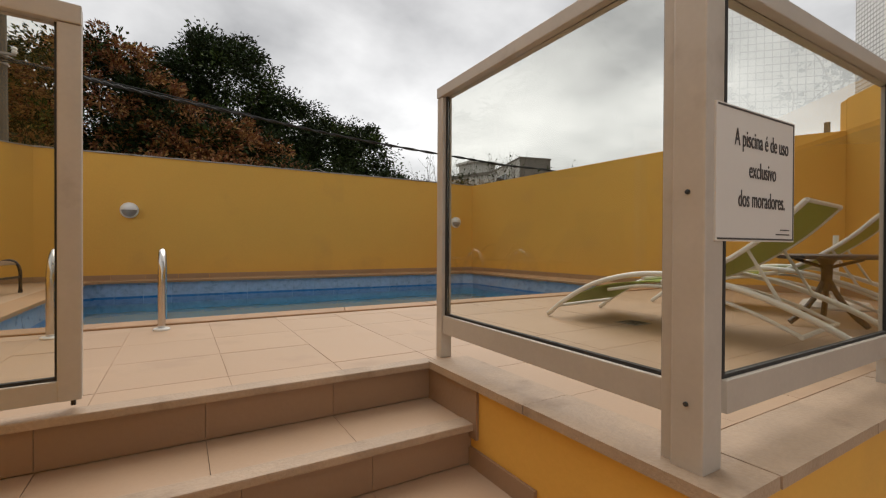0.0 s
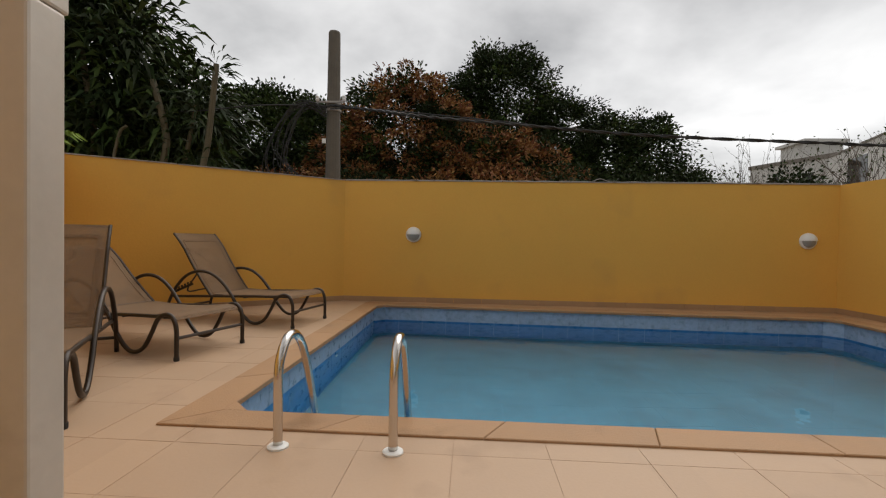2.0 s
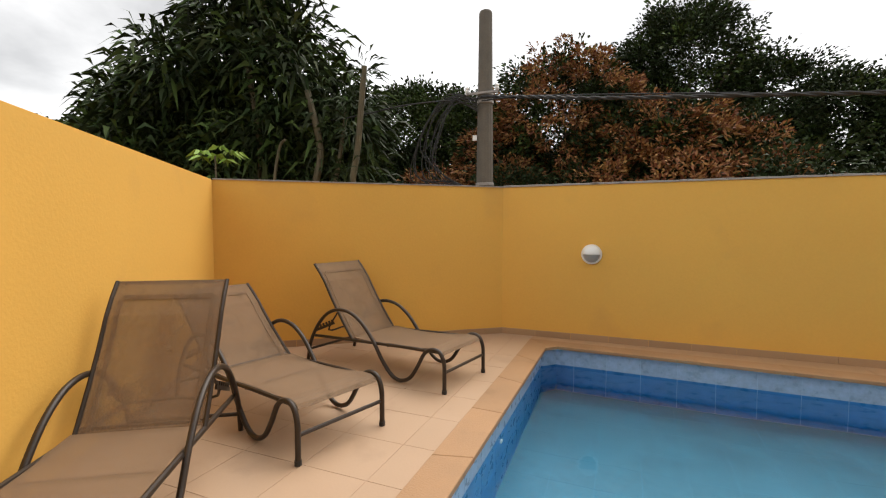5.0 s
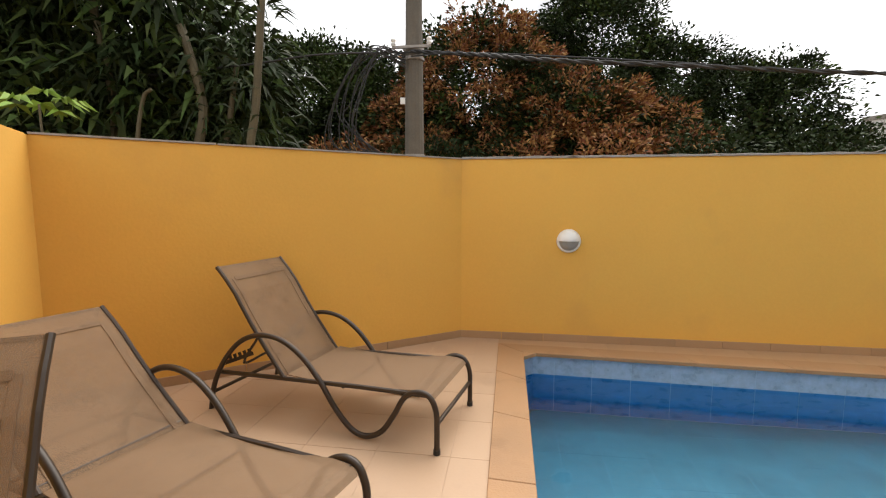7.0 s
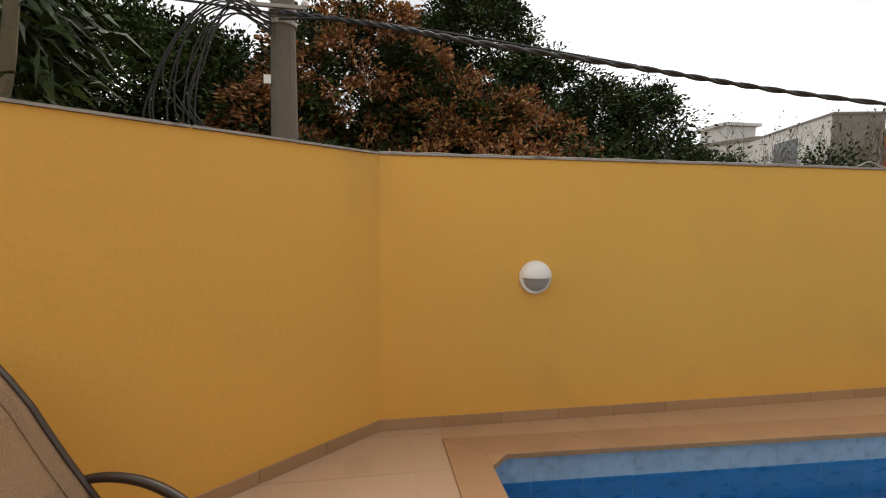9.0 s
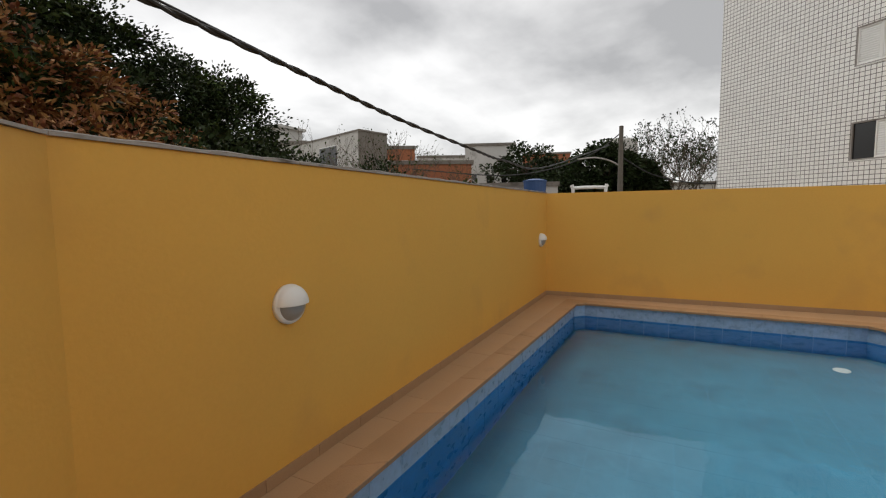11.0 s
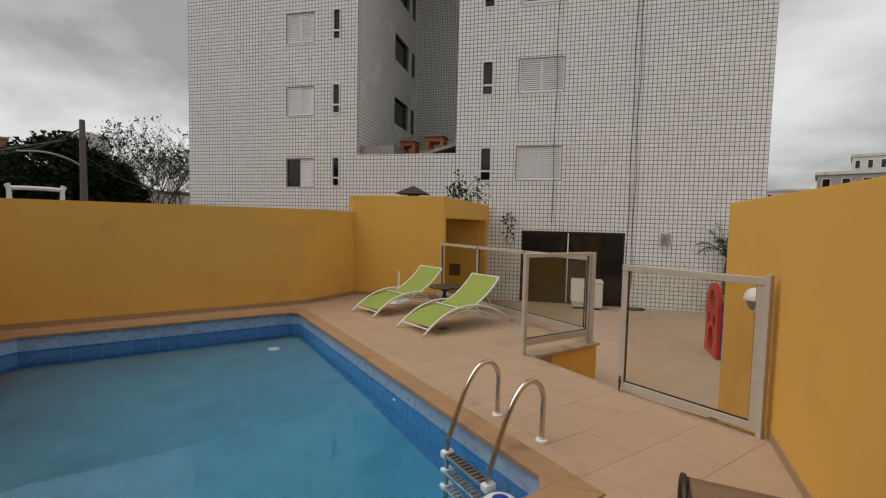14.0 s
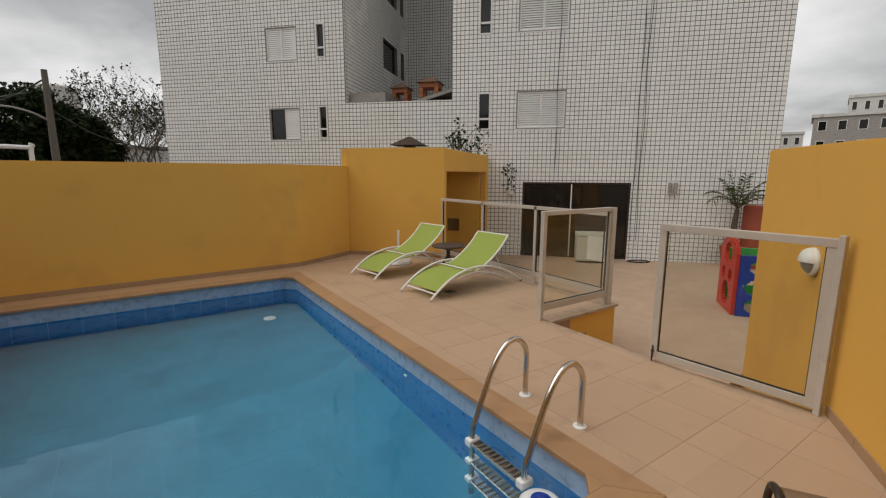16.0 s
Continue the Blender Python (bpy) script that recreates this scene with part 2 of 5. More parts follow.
def smooth_path(pts, n=6):
    """Catmull-Rom through the points."""
    p = [Vector(q) for q in pts]
    p = [2 * p[0] - p[1]] + p + [2 * p[-1] - p[-2]]
    out = []
    for i in range(1, len(p) - 2):
        for k in range(n):
            t = k / n
            a, b, c, d = p[i - 1], p[i], p[i + 1], p[i + 2]
            out.append(0.5 * ((2 * b) + (c - a) * t + (2 * a - 5 * b + 4 * c - d) * t * t + (3 * b - a - 3 * c + d) * t ** 3))
    out.append(p[-2])
    return out


def tube(bm, pts, r, seg=8, r_end=None):
    pts = [Vector(p) for p in pts]
    rings = []
    n = len(pts)
    side = None
    for i, p in enumerate(pts):
        d = (pts[min(i + 1, n - 1)] - pts[max(i - 1, 0)]).normalized()
        if side is None:
            side = d.cross(Vector((0, 0, 1))) if abs(d.z) < 0.9 else d.cross(Vector((0, 1, 0)))
        side = (side - d * side.dot(d)).normalized()
        up = d.cross(side)
        rad = r if r_end is None else r + (r_end - r) * i / (n - 1)
        rings.append([bm.verts.new(p + (side * math.cos(2 * math.pi * k / seg) + up * math.sin(2 * math.pi * k / seg)) * rad) for k in range(seg)])
    for a, b in zip(rings, rings[1:]):
        for k in range(seg):
            bm.faces.new((a[k], a[(k + 1) % seg], b[(k + 1) % seg], b[k]))
    bm.faces.new(list(reversed(rings[0])))
    bm.faces.new(rings[-1])
    return bm


def lathe(bm, profile, seg=24, at=(0, 0, 0)):
    """Turns (radius, height) pairs about z."""
    rings = [[bm.verts.new((at[0] + r * math.cos(2 * math.pi * k / seg), at[1] + r * math.sin(2 * math.pi * k / seg), at[2] + z)) for k in range(seg)] for r, z in profile]
    for a, b in zip(rings, rings[1:]):
        for k in range(seg):
            bm.faces.new((a[k], a[(k + 1) % seg], b[(k + 1) % seg], b[k]))
    bm.faces.new(list(reversed(rings[0])))
    bm.faces.new(rings[-1])
    return bm


def prism(bm, poly, z0, z1):
    """An upright prism on a flat polygon."""
    area = sum(a[0] * b[1] - b[0] * a[1] for a, b in zip(poly, list(poly[1:]) + [poly[0]]))
    if area < 0:
        poly = list(reversed(poly))
    lo = [bm.verts.new((p[0], p[1], z0)) for p in poly]
    hi = [bm.verts.new((p[0], p[1], z1)) for p in poly]
    n = len(poly)
    bm.faces.new(list(reversed(lo)))
    bm.faces.new(hi)
    for i in range(n):
        bm.faces.new((lo[i], lo[(i + 1) % n], hi[(i + 1) % n], hi[i]))
    return bm


def ribbon(bm, pts, half, thick, axis=Vector((0, 1, 0))):
    """A bent sheet: a line of points widened along an axis, with thickness."""
    pts = [Vector(p) for p in pts]
    rows = []
    for i, p in enumerate(pts):
        d = (pts[min(i + 1, len(pts) - 1)] - pts[max(i - 1, 0)]).normalized()
        up = axis.cross(d).normalized() * thick * 0.5
        rows.append([bm.verts.new(p + axis * s * half + up * u) for s, u in ((-1, -1), (1, -1), (1, 1), (-1, 1))])
    for a, b in zip(rows, rows[1:]):
        for k in range(4):
            bm.faces.new((a[k], a[(k + 1) % 4], b[(k + 1) % 4], b[k]))
    bm.faces.new(list(reversed(rows[0])))
    bm.faces.new(rows[-1])
    bmesh.ops.recalc_face_normals(bm, faces=bm.faces[:])
    return bm


def clip_poly(poly, region):
    """A convex polygon cut by a convex, counter-clockwise region."""
    out = list(poly)
    for a, b in zip(region, region[1:] + region[:1]):
        ins, out = out, []
        for p, q in zip(ins, ins[1:] + ins[:1]):
            sp = (b[0] - a[0]) * (p[1] - a[1]) - (b[1] - a[1]) * (p[0] - a[0])
            sq = (b[0] - a[0]) * (q[1] - a[1]) - (b[1] - a[1]) * (q[0] - a[0])
            if sp >= 0:
                out.append(p)
            if sp * sq < 0:
                t = sp / (sp - sq)
                out.append((p[0] + t * (q[0] - p[0]), p[1] + t * (q[1] - p[1])))
        if len(out) < 3:
            return []
    return out


def tile_region(parent, name, region, pitch, origin, gap, z0, z1, material, turn=0.0):
    """Tiles of a floor: a grid cut to a convex region, each tile an object."""
    c, s = math.cos(turn), math.sin(turn)
    loc = [((x - origin[0]) * c + (y - origin[1]) * s, -(x - origin[0]) * s + (y - origin[1]) * c) for x, y in region]
    px, py = pitch
    shared = {}
    for i in range(math.floor(min(p[0] for p in loc) / px), math.ceil(max(p[0] for p in loc) / px)):
        for j in range(math.floor(min(p[1] for p in loc) / py), math.ceil(max(p[1] for p in loc) / py)):
            g = gap / 2
            q = [(i * px + g, j * py + g), ((i + 1) * px - g, j * py + g), ((i + 1) * px - g, (j + 1) * py - g), (i * px + g, (j + 1) * py - g)]
            cut = clip_poly(q, loc)
            if len(cut) < 3:
                continue
            area = abs(sum(a[0] * b[1] - b[0] * a[1] for a, b in zip(cut, cut[1:] + cut[:1]))) / 2
            if area < 0.002:
                continue
            whole = area > px * py * 0.97
            cx, cy = (i + 0.5) * px, (j + 0.5) * py
            me = shared.get("whole") if whole else None
            if me is None:
                bm = prism(bm_new(), [(x - cx, y - cy) for x, y in (q if whole else cut)], 0, z1 - z0)
                me = bpy.data.meshes.new(name)
                bm.normal_update()
                bm.to_mesh(me)
                bm.free()
                me.materials.append(material)
                if whole:
                    shared["whole"] = me
            ob = new(name, me)
            ob.parent = parent
            ob.matrix_basis = Matrix.Translation((origin[0] + cx * c - cy * s, origin[1] + cx * s + cy * c, z0 + random.uniform(-0.0006, 0.0006))) @ Matrix.Rotation(turn, 4, "Z")


def strip_tiles(parent, name, a, b, length, width_vec, z0, z1, material, gap=0.004):
    """Pieces laid end to end from a to b, each reaching out along width_vec."""
    a, b, w = Vector(a), Vector(b), Vector(width_vec)
    n = max(1, round((b - a).length / length))
    d = (b - a) / n
    u = d.normalized()
    bm = prism(bm_new(), [tuple(u * gap / 2), tuple(d - u * gap / 2), tuple(d - u * gap / 2 + w), tuple(u * gap / 2 + w)], z0, z1)
    me = bpy.data.meshes.new(name)
    bm.normal_update()
    bm.to_mesh(me)
    bm.free()
    me.materials.append(material)
    for i in range(n):
        ob = new(name, me)
        ob.parent = parent
        p = a + d * i
        ob.location = (p.x, p.y, random.uniform(-0.001, 0.001))


# ---------- plan ----------
POOL_X, POOL_Y, POOL_Z, WATER_Z = 6.15, 3.92, -1.0, -0.225
WALL_H, TERR = 1.855, -0.68
C0, C1, C2, K, C4 = (-3.23, 2.45), (-0.59, 4.475), (6.65, 4.475), (6.86, -0.34), (7.54, -1.6)
HINGE, WEND, BOXC = (-0.39, -1.92), (0.86, -3.84), (6.13, -3.05)
FO = Vector((5.843, -9.283, 0))
FU = Vector((math.cos(radians(43.5)), math.sin(radians(43.5)), 0))
FN = Vector((FU.y, -FU.x, 0))  # into the building


def wall(name, a, b, z0, z1, thick, label, ext=0.0, mat_=None, rise=0.0):
    """A wall whose seen face runs from a to b, with its thickness to the left of that way."""
    a, b = Vector((*a, 0)), Vector((*b, 0))
    u = (b - a).normalized()
    n = Vector((-u.y, u.x, 0)) * thick
    a, b = a - u * ext, b + u * ext
    bm = prism(bm_new(), [tuple(a.xy), tuple(b.xy), tuple((b + n).xy), tuple((a + n).xy)], z0, z1)
    es = [e for e in bm.edges if all(v.co.z > z1 - 1e-4 for v in e.verts)]
    for v in bm.verts:
        if v.co.z > z1 - 1e-4:
            v.co.z += rise * max(0.0, (v.co - a).dot(u)) / (b - a).length
    bmesh.ops.bevel(bm, geom=es, offset=0.008, segments=2, affect="EDGES")
    ob = part(name, bm, mat_ or M_YELLOW, None)
    return tagged(ob, label, "wall", kind="structure")


# ---------- large structure ----------
gb = bm_new()
bmesh.ops.create_grid(gb, x_segments=8, y_segments=8, size=600)
for v in gb.verts:
    v.co.z = -1.35
ground = tagged(part("ground", gb, M_GROUND, None), "bare brown earth around the property", "ground", kind="structure")

wall("wall_west", C0, HINGE, -1.35, WALL_H, -0.15, "yellow painted boundary wall beside the gate", rise=0.075)
wall("wall_west_lower", HINGE, WEND, -1.35, WALL_H + 0.079, -0.15, "yellow painted boundary wall end below the steps", rise=0.035)
wall("wall_diagonal", C0, C1, -1.35, WALL_H, 0.15, "yellow painted wall behind the brown loungers", 0.0)
wall("wall_north", C1, C2, -1.35, WALL_H - 0.003, 0.15, "long yellow painted wall beside the pool", 0.06)
wall("wall_east", C2, K, -1.35, WALL_H - 0.006, 0.15, "yellow painted wall at the end of the pool", 0.0)
wall("wall_corner", K, C4, -1.35, WALL_H - 0.01, 0.15, "short yellow painted wall turning away from the pool", 0.0)

# deck slab: concrete body under the tiles, with the pool left open
deck = thing("floor", Matrix(), "beige ceramic tiled pool deck", "floor", kind="structure")
db = bm_new()
for poly in ([(C0[0], C0[1]), (HINGE[0], HINGE[1]), (-0.1, -1.77), (-0.1, C1[1]), C1],
             [(-0.1, -1.765), (2.21, -1.765), (2.21, -2.97), (6.04, -2.97), (C4[0], C4[1]), (K[0], K[1]), (6.845, -0.1), (-0.1, -0.1)],
             [(-0.1, POOL_Y + 0.28), (POOL_X + 0.1, POOL_Y + 0.03), (6.67, POOL_Y + 0.03), C2, (-0.1, C1[1])],
             [(POOL_X + 0.1, -0.1), (6.845, -0.1), (6.67, POOL_Y + 0.03), (POOL_X + 0.1, POOL_Y + 0.03)]):
    prism(db, poly, -1.34, -0.0025)
part("slab", db, M_GROUT, deck)

terrace = thing("floor_terrace", Matrix(), "pale tiled lower terrace in front of the apartment building", "floor", kind="structure")
tb = prism(bm_new(), [(0.7, -1.9), (2.14, -1.9), (2.14, -3.02), (20, -3.02), (20, -30), (-14, -30), (-14, -4.3), (0.86, -3.84)], -1.34, TERR - 0.002)
part("slab", tb, M_GROUT, terrace)

# steps down from the deck to the terrace
stairs = thing("stairs", Matrix(), "tiled steps with stone nosings between yellow walls", "stairs", kind="structure")
NOSE_Y = [-1.79, -2.12, -2.45, -2.78]
for i, ny in enumerate(NOSE_Y):
    z = -0.17 * i
    nxt = NOSE_Y[i + 1] if i < 3 else ny
    x0 = -0.39 + 0.62 * (i * 0.33) + 0.01
    if i:
        part("tread_body", bbox((x0, ny + 0.03, TERR - 0.3), (2.14, -1.77 - 0.33 * (i - 1), z - 0.03)), M_GROUT, stairs)
        strip_tiles(stairs, "tread_tile", (x0, ny + 0.06, 0), (2.14, ny + 0.06, 0), 0.43, (0, 0.29, 0), z - 0.028, z - 0.004, M_DECK, 0.002)
    part("nosing", bbox((x0, ny - 0.02, z - 0.03), (2.14, ny + 0.062, z), 0.006), M_NOSE, stairs, "worn stone step edge")
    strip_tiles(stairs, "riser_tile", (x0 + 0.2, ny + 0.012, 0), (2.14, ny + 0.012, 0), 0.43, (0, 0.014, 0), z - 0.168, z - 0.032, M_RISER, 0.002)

part("nosing", prism(bm_new(), [(-0.38, -1.812), (0.5, -1.812), (-0.1, -1.92), (-0.36, -1.92)], -0.03, -0.002), M_NOSE, stairs, "worn stone landing edge under the gate")
# side wall of the steps with its coping
sidew = wall("wall_steps", (2.14, -3.07), (2.14, -1.82), -1.35, -0.03, -0.14, "low yellow wall beside the steps")
outer = wall("wall_deck_edge", (2.16, -3.07), (6.1, -3.07), -1.35, -0.034, 0.14, "low yellow wall below the glass railing")
coping_deck = thing("coping_deck_edge", Matrix(), "brown stone coping under the glass railing", "coping", kind="structure")
strip_tiles(coping_deck, "coping_stone", (2.11, -1.8, 0), (2.11, -3.1, 0), 0.6, (0.21, 0, 0), -0.028, 0.004, M_NOSE)
strip_tiles(coping_deck, "coping_stone", (2.325, -3.1, 0), (6.02, -3.1, 0), 0.6, (0, 0.21, 0), -0.028, 0.004, M_NOSE)
# stepped skirting on the side wall
skirt_st = thing("baseboard_steps", Matrix(), "brown tile skirting stepping down beside the stairs", "skirting", kind="structure")
for i in range(4):
    z = -0.17 * i
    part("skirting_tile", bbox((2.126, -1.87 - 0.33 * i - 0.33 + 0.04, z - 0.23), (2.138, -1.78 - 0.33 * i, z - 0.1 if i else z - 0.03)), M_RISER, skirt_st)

# barbecue shelter against the building
BDIR = (Vector((8.95, -6.62, 0)) - Vector((*BOXC, 0))).normalized()
BLEN = 4.3
BOXE = (BOXC[0] + BDIR.x * BLEN, BOXC[1] + BDIR.y * BLEN)
BACK = (C4[0] + BDIR.x * BLEN, C4[1] + BDIR.y * BLEN)
shelter = thing("barbecue_shelter", Matrix(), "yellow rendered barbecue shelter with a wide open side", "shelter", kind="structure")


def slab_wall(name, a, b, z0, z1, thick, parent, m):
    a, b = Vector((*a, 0)), Vector((*b, 0))
    u = (b - a).normalized()
    n = Vector((-u.y, u.x, 0)) * thick
    bm = prism(bm_new(), [tuple(a.xy), tuple(b.xy), tuple((b + n).xy), tuple((a + n).xy)], z0, z1)
    bmesh.ops.bevel(bm, geom=bm.edges[:], offset=0.006, segments=1, affect="EDGES")
    return part(name, bm, m, parent)


slab_wall("front_wall", BOXC, C4, -1.3, 2.205, -0.15, shelter, M_YELLOW)
o1 = (BOXC[0] + BDIR.x * 0.16, BOXC[1] + BDIR.y * 0.16)
o2 = (BOXE[0] - BDIR.x * 0.3, BOXE[1] - BDIR.y * 0.3)
slab_wall("lintel", BOXC, BOXE, 1.74, 2.2, 0.15, shelter, M_YELLOW)
slab_wall("pier", BOXC, o1, -1.3, 1.745, 0.149, shelter, M_YELLOW)
slab_wall("pier", o2, BOXE, -1.3, 1.745, 0.149, shelter, M_YELLOW)
slab_wall("back_wall", C4, BACK, -1.3, 2.196, 0.15, shelter, M_YELLOW)
mid_a = (BOXC[0] + BDIR.x * 3.95 + 0.1, BOXC[1] + BDIR.y * 3.95 + 0.12)
mid_b = (C4[0] + BDIR.x * 3.95, C4[1] + BDIR.y * 3.95)
slab_wall("inner_wall", mid_a, mid_b, -1.3, 2.08, -0.12, shelter, M_YELLOW)
part("roof_slab", prism(bm_new(), [tuple(Vector(q).lerp((Vector(BOXC) + Vector(BACK)) / 2, 0.06)) for q in (BOXC, C4, BACK, BOXE)], 2.09, 2.17), M_CONC, shelter)
grill = part("grill_mouth", bbox((-0.17, -0.02, 0.0), (0.17, 0.02, 0.36), 0.01), M_SOOT, shelter, "soot-blackened grill opening")
gdir = (Vector((*mid_b, 0)) - Vector((*mid_a, 0))).normalized()
grill.matrix_basis = Matrix.Translation(Vector((*mid_a, 0.05)) + gdir * 0.75) @ Matrix.Rotation(math.atan2(gdir.y, gdir.x), 4, "Z")
chim = thing("chimney_cowl", Matrix.Translation((7.75, -3.2, 2.17)), "dark sheet-metal chimney cowl on the shelter roof", "chimney")
part("flue", lathe(bm_new(), [(0.14, 0), (0.14, 0.16)], 16), M_ROOF, chim)
cb = bm_new()
bmesh.ops.create_cone(cb, cap_ends=True, segments=4, radius1=0.52, radius2=0.04, depth=0.2)
for v in cb.verts:
    v.co.z += 0.25
part("hood", cb, M_SOOT, chim, "shallow pyramid metal hood")

# skirting along the deck walls
skirt = thing("baseboard", Matrix(), "brown tile skirting along the yellow walls", "skirting", kind="structure")
for a, b in ((C0, HINGE), (C0, C1), (C1, C2), (C2, K), (K, C4), (C4, BOXC)):
    u = (Vector(b) - Vector(a)).normalized()
    n = Vector((u.y, -u.x)) if (a, b) != (C0, HINGE) else Vector((-u.y, u.x))
    strip_tiles(skirt, "skirting_tile", (*a, 0), (*b, 0), 0.43, (n.x * 0.012, n.y * 0.012, 0), 0.001, 0.075, M_SKIRT)

# caps, conduit and cable on top of the boundary walls
for a, b, nm in ((C0, C1, "cap"), (C1, C2, "cap")):
    cap = thing("wall_cap", Matrix(), "grey metal capping strip on the wall top", "capping", kind="structure")
    u = (Vector(b) - Vector(a)).normalized()
    n = Vector((-u.y, u.x))
    strip_tiles(cap, "cap_strip", (a[0] - n.x * 0.012, a[1] - n.y * 0.012, WALL_H), (b[0] - n.x * 0.012, b[1] - n.y * 0.012, WALL_H), 1.25, (n.x * 0.17, n.y * 0.17, 0), WALL_H - 0.004, WALL_H + 0.009, M_CAP, 0.012)
cable = []
for i in range(61):
    f_ = i / 60
    cable.append((C1[0] + (C2[0] - C1[0]) * f_, C1[1] + 0.02 + 0.01 * math.sin(i * 1.7), WALL_H + 0.015 + 0.003 * math.sin(i * 2.3)))
cable[32] = (cable[32][0], C1[1] + 0.03, WALL_H + 0.06)
wcab = new("wall_cable", part("tmp", tube(bm_new(), smooth_path(cable, 3), 0.005, 6), M_CAP, None).data)
bpy.data.objects.remove(bpy.data.objects["tmp"])
tagged(wcab, "thin grey cable lying along the wall top", "cable")

# ---------- pool ----------
# the far side of the basin runs a little askew to the boundary wall
NW, NE = (0.0, POOL_Y + 0.18), (POOL_X, POOL_Y - 0.07)
pool = thing("pool_basin", Matrix(), "blue tiled four-sided swimming pool basin", "pool", kind="structure")
part("bed", prism(bm_new(), [(-0.1, -0.1), (POOL_X + 0.1, -0.1), (NE[0] + 0.1, NE[1] + 0.1), (NW[0] - 0.1, NW[1] + 0.1)], POOL_Z - 0.1, POOL_Z - 0.0015), M_PFGROUT, pool)
for quad in ([(-0.1, -0.1), (-0.002, -0.1), (-0.002, NW[1] + 0.1), (-0.1, NW[1] + 0.1)], [(POOL_X + 0.002, -0.1), (POOL_X + 0.1, -0.1), (POOL_X + 0.1, NE[1] + 0.1), (POOL_X + 0.002, NE[1] + 0.1)],
             [(-0.002, -0.1), (POOL_X + 0.002, -0.1), (POOL_X + 0.002, -0.002), (-0.002, -0.002)], [(-0.002, NW[1] + 0.002), (POOL_X + 0.002, NE[1] + 0.002), (POOL_X + 0.002, NE[1] + 0.1), (-0.002, NW[1] + 0.1)]):
    part("side_wall", prism(bm_new(), quad, POOL_Z - 0.001, -0.023), M_PGROUT, pool)
for z0, z1, m in ((WATER_Z + 0.018, -0.024, M_PTILE), (-0.58, WATER_Z + 0.016, M_PDEEP), (-0.992, -0.5815, M_PDEEP)):
    strip_tiles(pool, "pool_tile", (0, 0, 0), (*NW, 0), 0.335, (-0.008, 0, 0), z0, z1, m)
    strip_tiles(pool, "pool_tile", (POOL_X, 0, 0), (*NE, 0), 0.335, (0.008, 0, 0), z0, z1, m)
    strip_tiles(pool, "pool_tile", (0, 0, 0), (POOL_X, 0, 0), 0.335, (0, -0.008, 0), z0, z1, m)
    strip_tiles(pool, "pool_tile", (*NW, 0), (*NE, 0), 0.335, (0, 0.008, 0), z0, z1, m)
pool_bed = thing("pool_floor", Matrix(), "light blue tiled pool floor under water", "pool floor", kind="structure")
tile_region(pool_bed, "pool_floor_tile", [(0, 0), (POOL_X, 0), NE, NW], (0.3322, 0.3432), (0, 0), 0.005, POOL_Z - 0.008, POOL_Z, M_PFLOOR)
wb = bm_new()
wb.faces.new([wb.verts.new((x, y, WATER_Z)) for x, y in ((0, 0), (POOL_X, 0), NE, NW)])
water = tagged(part("water", wb, M_WATER, None), "calm clear pool water", "water", kind="structure")
water.visible_shadow = False
inlet = thing("pool_inlet", Matrix.Translation((5.55, 0.55, POOL_Z)), "white round drain cover on the pool floor", "drain")
part("cover", lathe(bm_new(), [(0.09, 0.0), (0.09, 0.008), (0.07, 0.014)], 20), M_WHITE, inlet)
for x, y in ((0.0, 2.2), (2.35, 0.0)):
    nz = thing("pool_nozzle", Matrix.Translation((x, y, -0.33)) @ (Matrix.Rotation(radians(90), 4, "Y") if x == 0 else Matrix.Rotation(radians(-90), 4, "X")), "white round inlet nozzle in the pool wall", "nozzle")
    part("ring", lathe(bm_new(), [(0.03, 0.0), (0.03, 0.008), (0.018, 0.012)], 16), M_WHITE, nz)

coping = thing("pool_coping", Matrix(), "brown sandstone coping around the pool", "coping", kind="structure")
CW, LIP = 0.19, 0.05


def trapezoid_run(pts_in, pts_out, n, z0, z1):
    """Coping stones between an inner and an outer line."""
    a, b, c, d = Vector(pts_in[0]), Vector(pts_in[1]), Vector(pts_out[0]), Vector(pts_out[1])
    for i in range(n):
        f0, f1 = i / n, (i + 1) / n
        q = [a.lerp(b, f0), a.lerp(b, f1), c.lerp(d, f1), c.lerp(d, f0)]
        u = (b - a).normalized() * 0.0018
        q = [q[0] + u, q[1] - u, q[2] - u, q[3] + u]
        bm = prism(bm_new(), [tuple(v) for v in q], z0, z1)
        es = [e for e in bm.edges if all(v.co.z > z1 - 1e-5 for v in e.verts)]
        bmesh.ops.bevel(bm, geom=es, offset=0.004, segments=1, affect="EDGES")
        part("coping_stone", bm, M_COPING, coping)


L_, W_ = POOL_X, POOL_Y
CS = 0.16  # the south run is narrower
IN_ = [(LIP, LIP), (L_ - LIP, LIP), (L_ - LIP, NE[1] - LIP), (LIP, NW[1] - LIP)]
OUT_ = [(-CW, -CS), (L_ + CW, -CS), (L_ + CW, NE[1] + CW), (-CW, NW[1] + CW)]
for k, n in ((0, 8), (1, 6), (2, 8), (3, 6)):
    q = (k + 1) % 4
    trapezoid_run([IN_[k], IN_[q]], [OUT_[k], OUT_[q]], n, -0.022, 0.012)
